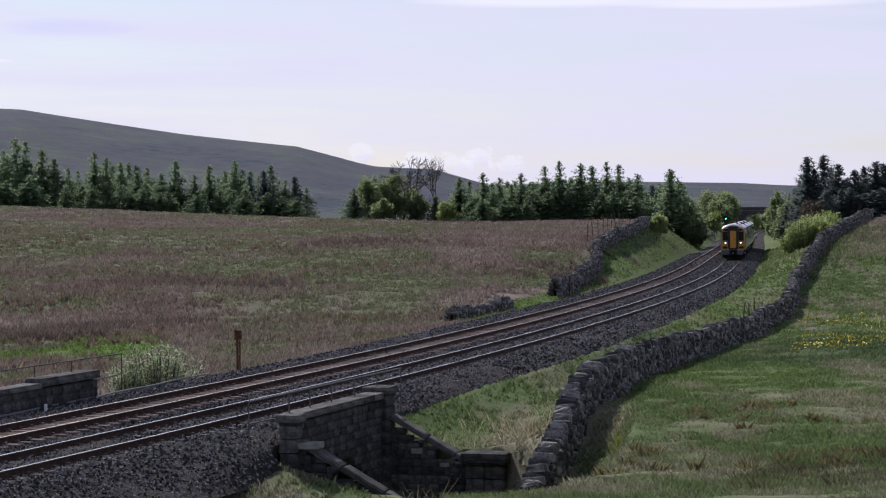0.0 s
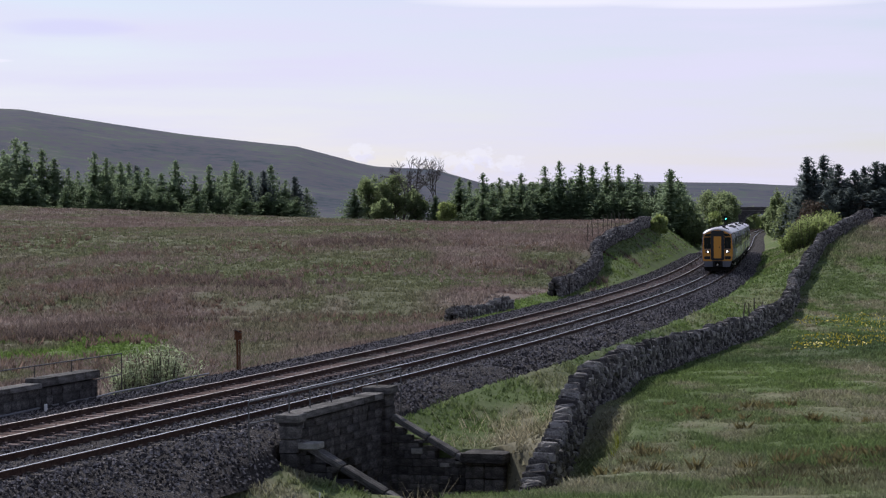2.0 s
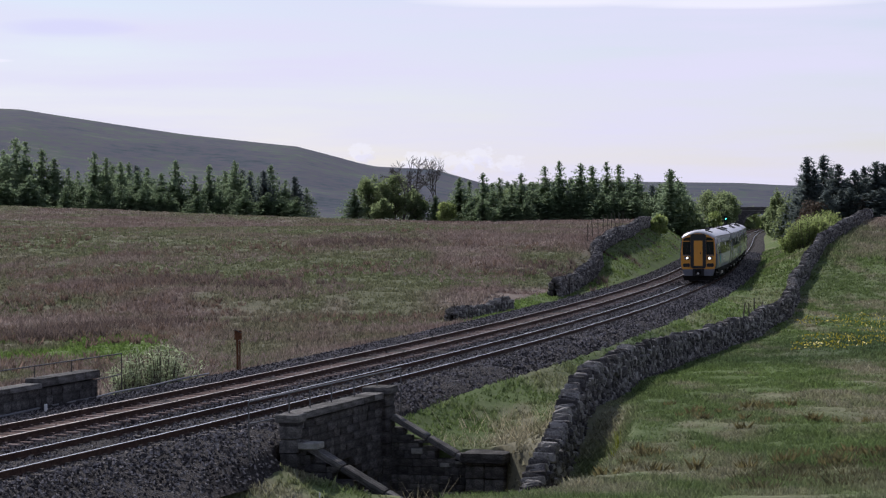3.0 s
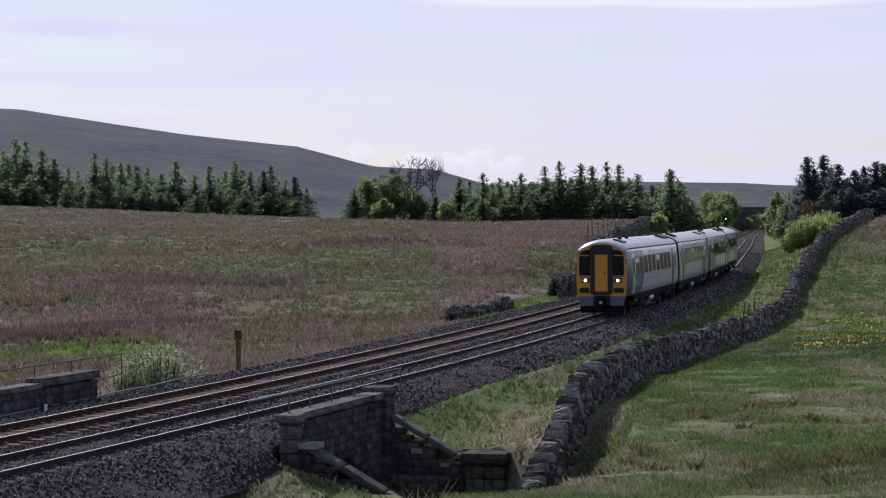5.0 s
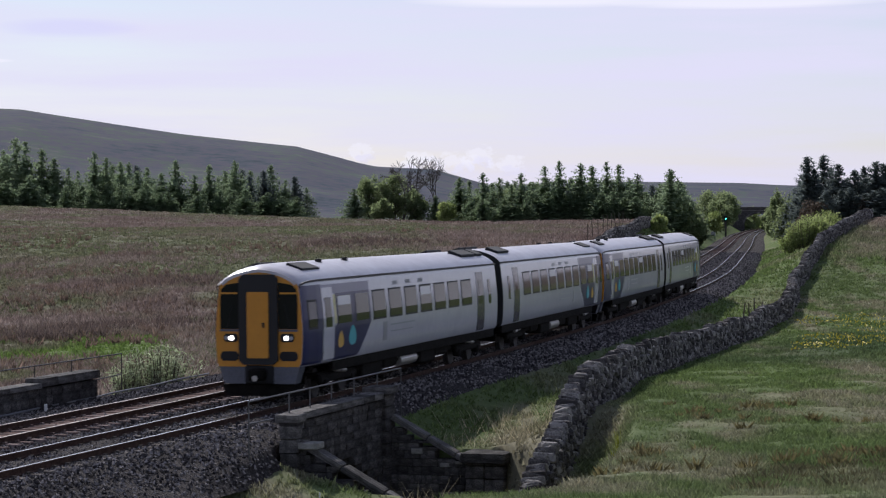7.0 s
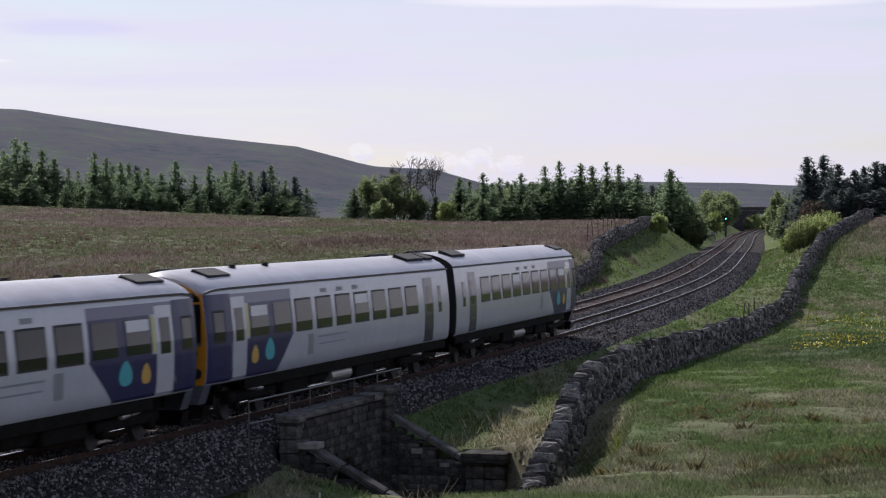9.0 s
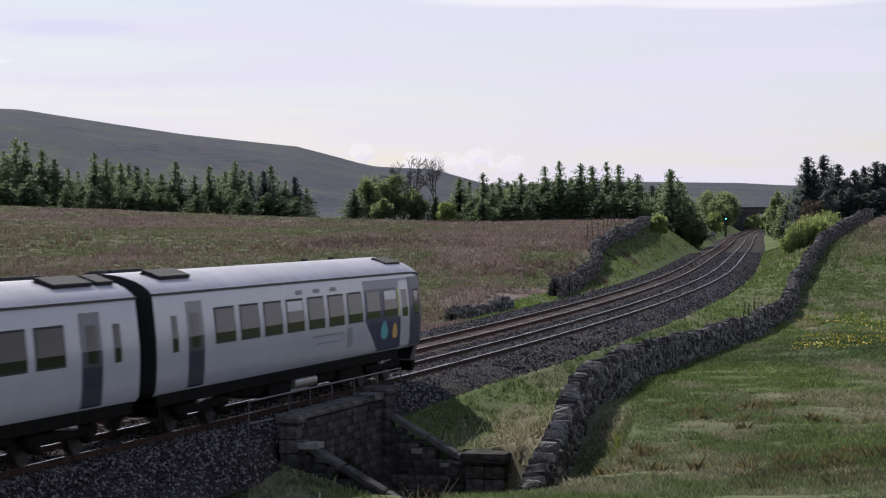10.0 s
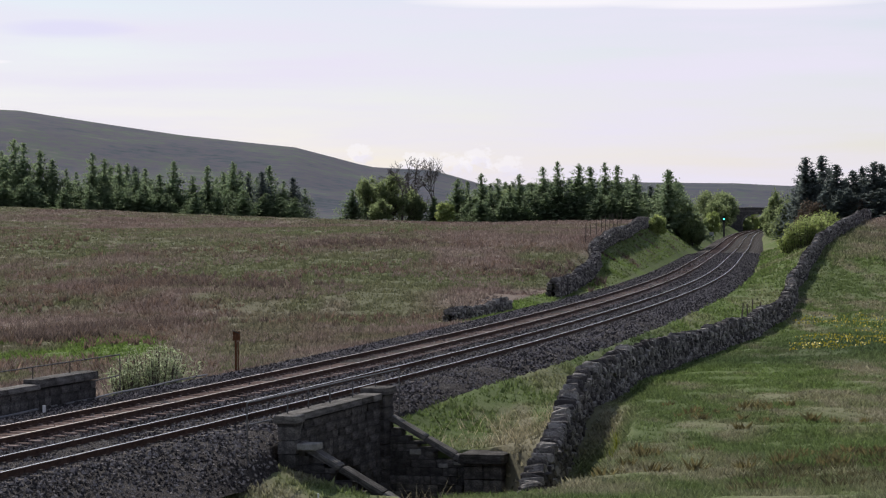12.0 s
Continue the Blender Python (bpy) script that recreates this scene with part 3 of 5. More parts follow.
def build_ballast():
    ss = np.concatenate([np.arange(-150, 0, 3.0), np.arange(0, 110, 0.5), np.arange(110, 800, 4.0)])
    prof_n = np.array([-8.3, -7.5, -6.6, -5.6, -4.9, -4.2, -3.4, -2.6, -2.1, -1.7, -1.3, -0.8, 0, 0.8, 1.3, 1.7, 2.1, 2.5, 2.9, 3.3])
    prof_z = np.array([-0.75, -0.42, -0.36, -0.27, -0.175, -0.185, -0.185, -0.175, -0.23, -0.25, -0.22, -0.165, -0.165, -0.165, -0.175, -0.20, -0.26, -0.36, -0.52, -1.2])
    fine = np.linspace(0, len(prof_n) - 1, 58)
    pn, pz = np.interp(fine, np.arange(len(prof_n)), prof_n), np.interp(fine, np.arange(len(prof_n)), prof_z)
    N = np.tile(pn, (len(ss), 1))
    Sg = ss[:, None] * np.ones(len(pn))
    wide = np.interp(ss, (6, 13.5), (1.0, 0.0))[:, None]          # the shoulder spreads before the bridge
    N = N + wide * np.clip(N - 1.7, 0, None) * 0.5
    th = np.interp(ss, LS, LT)[:, None]
    X, Y = np.interp(ss, LS, LX)[:, None] + N * np.cos(th), np.interp(ss, LS, LY)[:, None] - N * np.sin(th)
    pzz = np.where(N > 1.7, pz[None, :] * (1 - wide) + (-0.20 - 0.30 * (N - 1.7)) * wide, pz[None, :])
    Z = GRADE * Sg + pzz + (patches(X, Y, 0.5, 51) - 0.5) * 0.06 + (patches(X, Y, 2.2, 52) - 0.5) * 0.07
    # keep clear of the bridge's near wall
    tight = np.interp(ss, (80, 110), (0.0, 1.0))[:, None]
    pull = tight * np.clip(-N - 5.2, 0, None) * 0.55
    X, Y = X + pull * np.cos(th), Y - pull * np.sin(th)
    over = (Sg > 14.0) & (Sg < 23.8)
    X = np.where(over & (N > 2.8), X - (N - 2.8) * np.cos(th), X)
    Y = np.where(over & (N > 2.8), Y + (N - 2.8) * np.sin(th), Y)
    ob = fast_mesh("ballast", np.stack([X, Y, Z], -1).reshape(-1, 3), grid_faces(len(ss), len(pn)), M_ballast, None, None, True)
    tagged(ob, "bed of dark grey crushed stone ballast under the tracks", "ballast", kind="structure")
    # loose stones on top
    m = 128000
    u = -4 + 270 * RNG.random(m) ** 2.3
    n = -7.9 + 11.15 * RNG.random(m)
    w = np.interp(u, (6, 13.5), (1.0, 0.0))
    n = n + w * np.clip(n - 1.7, 0, None) * 0.5
    far_bed = (n > -4.05) & (n < -2.8) & (RNG.random(m) < 0.9)
    ok = ~((np.abs(n) > 0.62) & (np.abs(n) < 0.9)) & ~((np.abs(n + APART) > 0.62) & (np.abs(n + APART) < 0.9)) & ~far_bed & ~((u > 14) & (u < 23.8) & (n > 2.7))
    u, n, w = u[ok], n[ok], w[ok]
    nn = np.where(n > 1.7, (n - 1.7) / (1 + 0.5 * w) + 1.7, n)
    zb = np.interp(nn, prof_n, prof_z)
    z = GRADE * u + np.where(n > 1.7, zb * (1 - w) + (-0.20 - 0.30 * (n - 1.7)) * w, zb) + 0.005
    th = np.interp(u, LS, LT)
    x, y = np.interp(u, LS, LX) + n * np.cos(th), np.interp(u, LS, LY) - n * np.sin(th)
    octa = np.array([(1, 0, 0), (-1, 0, 0), (0, 1, 0), (0, -1, 0), (0, 0, 1), (0, 0, -1)], float)
    tri = np.array([(0, 2, 4), (2, 1, 4), (1, 3, 4), (3, 0, 4), (2, 0, 5), (1, 2, 5), (3, 1, 5), (0, 3, 5)])
    k = len(x)
    v = octa[None] * (0.022 + 0.03 * RNG.random((k, 1, 3))) * (1 + np.clip(u, 0, None) / 110)[:, None, None] + (RNG.random((k, 6, 3)) - 0.5) * 0.03
    a = RNG.random(k) * 6.28
    ca, sa = np.cos(a)[:, None], np.sin(a)[:, None]
    v = np.stack([v[..., 0] * ca - v[..., 1] * sa, v[..., 0] * sa + v[..., 1] * ca, v[..., 2]], -1) + np.stack([x, y, z], -1)[:, None]
    ob = fast_mesh("ballast_stones", v.reshape(-1, 3), (tri[None] + 6 * np.arange(k)[:, None, None]).reshape(-1, 3), M_chip)
    tagged(ob, "loose angular grey ballast stones", "ballast", kind="stuff")


build_ballast()

RAIL = ((-0.07, -0.159), (0.07, -0.159), (0.07, -0.148), (0.012, -0.13), (0.010, -0.05), (0.036, -0.038), (0.036, -0.004), (0.028, 0.0), (-0.028, 0.0), (-0.036, -0.004), (-0.036, -0.038), (-0.010, -0.05), (-0.012, -0.13), (-0.07, -0.148))


def sweep(name, prof, n, mat, parent, s0, s1, step, closed=True):
    ss = np.arange(s0, s1, step)
    th = np.interp(ss, LS, LT)
    pn, pz = np.array([p[0] for p in prof]) + n, np.array([p[1] for p in prof])
    X = np.interp(ss, LS, LX)[:, None] + pn * np.cos(th)[:, None]
    Y = np.interp(ss, LS, LY)[:, None] - pn * np.sin(th)[:, None]
    Z = GRADE * ss[:, None] + pz
    return fast_mesh(name, np.stack([X, Y, Z], -1).reshape(-1, 3), grid_faces(len(ss), len(prof), closed), mat, parent)


def sleeper_mesh(mat):
    bm = bmesh.new()
    box(bm, -1.25, 1.25, -0.13, 0.13, -0.36, -0.155, 0.02)
    for x in (-0.75, 0.75):
        for d in (-0.12, 0.12):
            box(bm, x + d - 0.04, x + d + 0.04, -0.06, 0.06, -0.155, -0.115)
    me = bpy.data.meshes.new("sleeper")
    bm.to_mesh(me)
    bm.free()
    me.materials.append(mat)
    return me


def build_track(n, head, label, rusty=False):
    tie = M_sleeper_rusty if rusty else M_sleeper
    track = thing("railway_track", Matrix(), label, "railway track", "tracks of the double line")
    for g in (-0.75, 0.75):
        r = sweep("rail", RAIL, n + g, M_railside, track, -150, 800, 2.0)
        sweep("rail_head", ((-0.028, 0.0005), (0.028, 0.0005), (0.028, 0.0025), (-0.028, 0.0025)), n + g, head, r, -150, 800, 2.0)
    if rusty:
        sweep("rust_dust", ((-0.62, -0.19), (0.62, -0.19), (0.62, -0.17), (-0.62, -0.17)), n, M_rust, track, -60, 800, 2.0)
    me = sleeper_mesh(tie)
    vs, fs = np.array([v.co for v in me.vertices]), [tuple(p.vertices) for p in me.polygons]
    for i in range(240):
        s = -14 + 0.65 * i
        ob = new("sleeper", me)
        ob.parent = track
        x, y, z = on_line(s, n)
        ob.matrix_basis = pose(x, y, z + random.uniform(-0.008, 0.008), 0, 0, line_turn(s) + random.uniform(-0.6, 0.6))
    V, F, k = [], [], 0
    for i in list(range(-200, 0)) + list(range(240, 1000)):
        s = -14 + 0.65 * i
        x, y, z = on_line(s, n)
        m = np.array(pose(x, y, z, 0, 0, line_turn(s)))
        V.append(vs @ m[:3, :3].T + m[:3, 3])
        F += [tuple(a + k for a in f) for f in fs if len(f) == 4]
        k += len(vs)
    ob = fast_mesh("sleeper_run", np.concatenate(V), np.array(F), tie, track)
    ob["kind"] = "stuff"
    return track


build_track(0.0, M_railtop, "curving railway track with bright rails on concrete sleepers")
build_track(-APART, M_railworn, "curving railway track with dull rusty rails on sleepers", True)

# ---------------------------------------------------------------- stone pieces


def chip_block(seed, jag=0.06, bevel=0.10):
    """A unit block with broken edges."""
    r = random.Random(seed)
    bm = bmesh.new()
    bmesh.ops.create_cube(bm, size=1)
    for v in bm.verts:
        v.co += Vector((r.uniform(-jag, jag), r.uniform(-jag, jag), r.uniform(-jag, jag)))
    bmesh.ops.bevel(bm, geom=list(bm.edges), offset=bevel, segments=1, affect="EDGES")
    bmesh.ops.triangulate(bm, faces=list(bm.faces))
    me = bpy.data.meshes.new("stone")
    bm.to_mesh(me)
    bm.free()
    return me


FIELD = [chip_block(i, 0.14, 0.13) for i in range(9)]
for me in FIELD:
    me.materials.append(M_drystone_one)
DRESSED = [chip_block(50 + i, 0.035, 0.05) for i in range(9)]
for me in DRESSED:
    me.materials.append(M_block)
COPED = [chip_block(80 + i, 0.03, 0.05) for i in range(4)]
for me in COPED:
    me.materials.append(M_coping)


def piece(name, meshes, parent, m, size):
    ob = new(name, random.choice(meshes))
    ob.parent = parent
    ob.matrix_basis = m @ Matrix.Diagonal((*size, 1))
    return ob


# ---------------------------------------------------------------- the bridge over the lane
BS = 18.75


def rail_fence(parent, x, ys, zs_top, feet, mat, low=None):
    """Posts and a top rail of tube along y."""
    for y, t, f in zip(ys, zs_top, feet):
        part("post", tubed((x, y, f), (x, y, t), 0.02), mat, parent)
    for i in range(len(ys) - 1):
        part("top_rail", tubed((x, ys[i] - 0.02, zs_top[i]), (x, ys[i + 1] + 0.02, zs_top[i + 1]), 0.021), mat, parent)
    if low:
        for a, b in low:
            part("lower_rail", tubed(a, b, 0.02), mat, parent)


def courses(parent, axis, at, u0, u1, z0, top, depth, keep=lambda u, z: True, h=0.23, name="stone_block", meshes=None):
    """Coursed blocks on a wall along y (axis y, face at x = at) or along x (axis x, face at y = at)."""
    z, row = z0, 0
    while z < top(u0) or z < top(u1):
        hh = h * random.uniform(0.85, 1.12)
        u = u0 - random.uniform(0, 0.4)
        while u < u1:
            w = random.uniform(0.26, 0.75)
            a, b = max(u, u0), min(u + w, u1)
            u += w
            if b - a < 0.08:
                continue
            mid = (a + b) / 2
            lim = min(top(a), top(b))
            zz = min(z + hh, lim)
            if zz - z < 0.05 or not keep(mid, (z + zz) / 2):
                continue
            out = random.uniform(-0.03, 0.03)
            if axis == "y":
                m = Matrix.Translation((at + out - depth / 2, mid, (z + zz) / 2))
                piece(name, meshes or DRESSED, parent, m, (depth, b - a - 0.004, zz - z - 0.004))
            else:
                m = Matrix.Translation((mid, at - out + depth / 2, (z + zz) / 2))
                piece(name, meshes or DRESSED, parent, m, (b - a - 0.004, depth, zz - z - 0.004))
        z += hh
        row += 1


def build_bridge():
    base = Matrix.Translation(on_line(BS)) @ pose(0, 0, 0, 0, 0, line_turn(BS))
    br = thing("railway_underbridge", base, "dark gritstone railway bridge with wing walls over a sunken lane", "bridge")
    # core behind the facing
    core = bmesh.new()
    box(core, 2.90, 3.02, -3.9, 4.1, -0.9, 0.12)
    box(core, 2.6, 2.95, -4.2, -2.6, -3.9, -0.85)
    box(core, 2.6, 2.95, 2.6, 4.1, -3.9, -0.85)
    part("core", core, M_core, br)
    # the arch: blocks left out where the lane goes through
    through_arch = lambda u, z: not (abs(u) < 2.5 and z < -1.25 - 0.42 * (u / 2.5) ** 2 * 1.6)
    courses(br, "y", 3.24, -3.9, 3.4, -3.85, lambda u: 0.10, 0.34, through_arch)
    part("lane_vault", boxed(-6.6, 2.58, -2.7, 2.7, -1.15, -0.95), M_core, br)
    part("abutment", boxed(-6.6, 2.58, -3.6, -2.75, -3.9, -0.6), M_core, br)
    part("abutment", boxed(-6.6, 2.58, 2.75, 3.6, -3.9, -0.6), M_core, br)
    # coping slabs of the parapet
    y = -3.65
    while y < 3.2:
        w = min(random.uniform(0.8, 1.25), 3.25 - y)
        if w < 0.2:
            break
        piece("coping_slab", COPED, br, Matrix.Translation((3.07, y + w / 2, 0.22)) @ pose(0, 0, 0, 0, random.uniform(-1, 1), 0), (0.54, w - 0.015, 0.18))
        y += w
    # pilasters at both ends
    for yc, wide, top, n, deep in ((3.75, 0.85, 0.27, 0.04, 0.62), (-3.95, 0.5, 0.12, 0.10, 0.46)):
        z = -3.85 if yc > 0 else -1.0
        while z < top - 0.02:
            h = min(0.34, top - z)
            piece("quoin", DRESSED, br, Matrix.Translation((3.03 + n, yc, z + h / 2)), (deep, wide, h - 0.012))
            z += h
        piece("pilaster_cap", COPED, br, Matrix.Translation((3.03 + n, yc, top + 0.08)), (deep + 0.16, wide + 0.12, 0.19))
    # wing walls: sloping tops
    slope = lambda x: -0.46 - 0.56 * max(x - 3.4, 0)
    courses(br, "x", 3.82, 3.35, 5.5, -3.85, lambda x: slope(x) - 0.02, 0.45)
    courses(br, "x", -3.95, 3.35, 6.4, -3.85, lambda x: slope(x) - 0.02, 0.45)
    for yc in (4.0, -3.78):
        x = 3.35
        while x < (5.4 if yc > 0 else 6.3):
            w = random.uniform(0.75, 1.1)
            m = Matrix.Translation((x + w / 2, yc, slope(x + w / 2) + 0.03)) @ pose(0, 0, 0, 0, 29.2, 0)
            piece("wing_coping", COPED, br, m, (w / math.cos(radians(29.2)) - 0.015, 0.46, 0.15))
            x += w
    part("lichened_stone", boxed(3.28, 3.85, -4.1, -3.52, -0.56, -0.40, 0.02), M_lichen, br, "pale lichen-covered stone block")
    # end pier
    z = -3.85
    while z < -1.62:
        h = min(0.36, -1.62 - z)
        for a, b in ((5.55, 6.1), (6.1, 6.65)):
            piece("pier_block", DRESSED, br, Matrix.Translation(((a + b) / 2, 4.0, z + h / 2)), (b - a - 0.012, 1.0, h - 0.012))
        z += h
    piece("pier_cap", COPED, br, Matrix.Translation((6.1, 3.95, -1.47)), (1.3, 1.3, 0.28))
    for x, y, zz, k in ((4.1, 3.8, -1.35, 0.16), (4.9, 3.8, -1.72, 0.13), (5.3, 3.81, -1.65, 0.1)):
        part("pale_patch", boxed(x - k, x + k, y - 0.012, y + 0.05, zz - k * 0.45, zz + k * 0.45, 0.01), M_lichen, br)
    # handrail on the near parapet
    hr = thing("handrail", base, "galvanised tube handrail along the bridge parapet", "handrail", "handrails of the bridge")
    ys = [-6.6, -3.7, -2.1, -0.35, 1.6, 3.7, 6.0]
    rail_fence(hr, 3.0, ys, [0.80] * 7, [-0.75] + [0.28] * 5 + [-0.6], M_galv, [((3.0, -6.6, 0.28), (3.0, -4.9, 0.26)), ((3.0, 4.3, 0.33), (3.0, 6.0, 0.36))])
    # far parapet
    fp = thing("far_parapet", base, "low dark stone parapet with rough coping on the far side", "parapet")
    part("core", boxed(-7.75, -7.42, -6.0, 7.9, -0.9, 0.18), M_core, fp)
    courses(fp, "y", -7.3, -6.0, 8.0, -0.85, lambda u: 0.24, 0.3, h=0.27)
    y = -6.0
    while y < 8.0:
        w = min(random.uniform(0.7, 1.3), 8.05 - y)
        if w < 0.15:
            break
        piece("coping_slab", COPED, fp, Matrix.Translation((-7.52, y + w / 2, 0.31 + (0.09 if y > 3.4 else 0))), (0.6, w - 0.015, 0.15 + (0.1 if y > 3.4 else 0)))
        y += w
    fr = thing("handrail", base, "dark tube handrail behind the far parapet", "handrail", "handrails of the bridge")
    rail_fence(fr, -7.65, [-6.5, -2.0, 1.6, 4.3, 6.9, 10.7], [0.86] * 6, [-0.5] + [0.2] * 4 + [-0.7], M_darktube, [((-7.65, 8.0, 0.15), (-7.65, 10.7, 0.2))])


build_bridge()


# ---------------------------------------------------------------- dry stone walls


def stone_wall(xy, label, height=1.3, width=0.55, near=260, seed=5, rough=0.0):
    """A wall of field stones along a path of places: courses on both faces and upright cope stones; the first stretch in single stones."""
    r = np.random.default_rng(seed)
    rr = random.Random(seed)
    xy = np.asarray(xy, float)
    seg = np.hypot(*np.diff(xy, axis=0).T)
    cum = np.concatenate([[0], np.cumsum(seg)])
    total = cum[-1]
    ob = thing("drystone_wall", Matrix(), label, "wall", "dry stone walls")
    at_u = lambda u: (np.interp(u, cum, xy[:, 0]), np.interp(u, cum, xy[:, 1]))
    us = np.arange(0, total, 0.5)
    px, py = at_u(us)
    gz = ground_z(px, py)
    gz = np.convolve(np.pad(gz, 3, mode="edge"), np.ones(7) / 7, mode="valid")
    tx, ty = np.gradient(px), np.gradient(py)
    tl = np.hypot(tx, ty)
    tx, ty = tx / tl, ty / tl
    tops = height * (1 - rough * 0.55 * patches(us, us * 0, 4.0, seed)) + 0.22 * (patches(us, us * 0, 2.5, seed + 1) - 0.5)
    # rubble core
    half = width / 2 - 0.10
    V = []
    for k in range(len(us)):
        for o, zz in ((-half, -0.3), (-half * 0.75, tops[k] - 0.12), (half * 0.75, tops[k] - 0.12), (half, -0.3)):
            V.append((px[k] + ty[k] * o, py[k] - tx[k] * o, gz[k] + zz))
    fast_mesh("wall_core", np.array(V), grid_faces(len(us), 4), M_core, ob)
    # stones
    P, Sz, Rt = [], [], []
    for side in (1, -1):
        z = -0.05
        while z < height:
            h = r.uniform(0.075, 0.15)
            u = r.uniform(0, 0.3)
            grow = 1.0
            while u < total:
                grow = 1.0 if u < 60 else 1.7
                w = r.uniform(0.09, 0.25) * grow * (1.8 if r.random() < 0.14 else 1.0)
                mid = u + w / 2
                top = np.interp(mid, us, tops)
                if z + h * 0.6 < top:
                    o = side * (width / 2 * (1 - 0.3 * z / height) - 0.10 + r.uniform(-0.06, 0.08))
                    P.append((mid, o, z + h / 2 + r.uniform(-0.03, 0.03))), Sz.append((0.28, w * 1.05, h * r.uniform(0.75, 1.7))), Rt.append((r.uniform(-0.32, 0.32), r.uniform(-0.25, 0.25), r.uniform(-0.35, 0.35)))
                u += w
            z += h
    u = 0.1
    while u < total:
        w = r.uniform(0.06, 0.20) * (1.0 if u < 60 else 1.5)
        h = r.uniform(0.14, 0.34)
        if r.random() < 0.07:
            u += r.uniform(0.05, 0.3)
        P.append((u, r.uniform(-0.04, 0.04), np.interp(u, us, tops) + h * 0.28)), Sz.append((r.uniform(0.38, 0.52), w, h)), Rt.append((r.uniform(-0.6, 0.35), r.uniform(-0.3, 0.3), r.uniform(-0.5, 0.5)))
        u += w * 1.02
    P, Sz, Rt = np.array(P), np.array(Sz), np.array(Rt)
    mx, my = at_u(P[:, 0])
    ttx, tty = np.interp(P[:, 0], us, tx), np.interp(P[:, 0], us, ty)
    X, Y = mx + tty * P[:, 1], my - ttx * P[:, 1]
    Z = np.interp(P[:, 0], us, gz) + P[:, 2]
    yaw = np.arctan2(-ttx, tty) + Rt[:, 2]
    order = np.argsort(np.where(P[:, 1] >= -0.06, P[:, 0], 1e6 + P[:, 0]))
    single = set(order[:near].tolist())
    coords = [np.array([v.co for v in me.vertices]) for me in FIELD]
    faces = [np.array([p.vertices[:] for p in me.polygons]) for me in FIELD]
    VV, FF, off = [], [], 0
    for i in range(len(P)):
        m = Matrix.Translation((X[i], Y[i], Z[i])) @ Euler((Rt[i, 0], Rt[i, 1], yaw[i])).to_matrix().to_4x4()
        k = rr.randrange(len(FIELD))
        if i in single:
            st = new("stone", FIELD[k])
            st.parent = ob
            st.matrix_basis = m @ Matrix.Diagonal((*Sz[i], 1))
        else:
            mm = np.array(m)
            VV.append((coords[k] * Sz[i]) @ mm[:3, :3].T + mm[:3, 3])
            FF.append(faces[k] + off)
            off += len(coords[k])
    if VV:
        w = fast_mesh("wall_stones", np.concatenate(VV), np.concatenate(FF), M_drystone, ob)
        w["kind"] = "stuff"
    return ob


wy = np.arange(50, 262, 2.0)
stone_wall(np.stack([np.interp(wy, WALL_Y, WALL_X) + 0.12 * np.sin(wy * 0.37), wy], 1), "grey dry stone wall winding along the pasture below the railway", 1.0, 0.6, 300, 5, 0.15)


def left_path(s0, s1):
    """The line of the wall above the far track."""
    return np.array([on_line(s, float(np.interp(s, (82, 90, 101, 111, 136, 153, 162, 174, 201, 229, 265), (-10.4, -9.9, -8.8, -7.9, -8.7, -9.6, -10.7, -10.8, -10.6, -11.0, -11.6))))[:2] for s in np.arange(s0, s1, 2.0)])


stone_wall(left_path(87, 101), "low tumbled dry stone wall beside the ballast", 0.65, 0.8, 60, 9, 1.0)
stone_wall(left_path(111, 264), "dark dry stone wall climbing the top of the cutting", 1.0, 0.8, 120, 11, 0.5)

# ---------------------------------------------------------------- trees


def conifer(seed, height, reach, droop, gaps):
    """Triangles of a conifer's crown: boughs round the stem, long below and short above, set with sprays of needles."""
    r = np.random.default_rng(seed)
    V = []
    count = 300
    lop = r.uniform(0, 6.28)
    for i in range(count):
        t = 0.04 + 0.945 * ((i + r.random()) / count) ** 0.92
        z = t * height
        a = i * 2.39996 + r.normal(0, 0.35)
        R = reach * (1 - t) ** 0.78 * (1 + 0.18 * math.cos(a - lop)) * r.uniform(0.62, 1.12) + 0.16
        if r.random() < gaps * (0.35 + 1.5 * t):
            continue
        out, side = np.array((math.cos(a), math.sin(a), 0.0)), np.array((-math.sin(a), math.cos(a), 0.0))
        rise = 0.45 if t > 0.8 else 0.0
        tip = out * R + np.array((0, 0, z + R * (rise - droop * 0.35)))
        V.append((np.array((0, 0, z - 0.04)), np.array((0, 0, z + 0.05)), tip))
        k = max(2, int(R / 0.6))
        for q in range(k):
            u = (q + r.random()) / k
            c = out * (R * u) + np.array((0, 0, z + R * (rise * u - droop * (0.85 * u - 0.5 * u * u)) + r.uniform(-0.12, 0.12)))
            w = (0.34 + 0.50 * (1 - 0.6 * u) * min(R, 2.2) / 2.2) * r.uniform(0.7, 1.35)
            tilt = r.uniform(-0.5, 0.3)
            V.append((c - side * w * 0.55 + np.array((0, 0, tilt * w)), c + out * w * r.uniform(0.5, 1.1), c + side * w * 0.55 + np.array((0, 0, tilt * w))))
            V.append((c - (side + out * 0.4) * w * 0.35, c + (side + out * 0.4) * w * 0.35, c + np.array((0, 0, -w * r.uniform(0.5, 1.2)))))
    top = np.array((0, 0, height))
    for q in range(5):
        a = r.uniform(0, 6.28)
        V.append((top - np.array((0, 0, 0.9)), top - np.array((math.cos(a) * 0.07, math.sin(a) * 0.07, 0.8)), top + np.array((0, 0, 0.3))))
    return np.array(V)


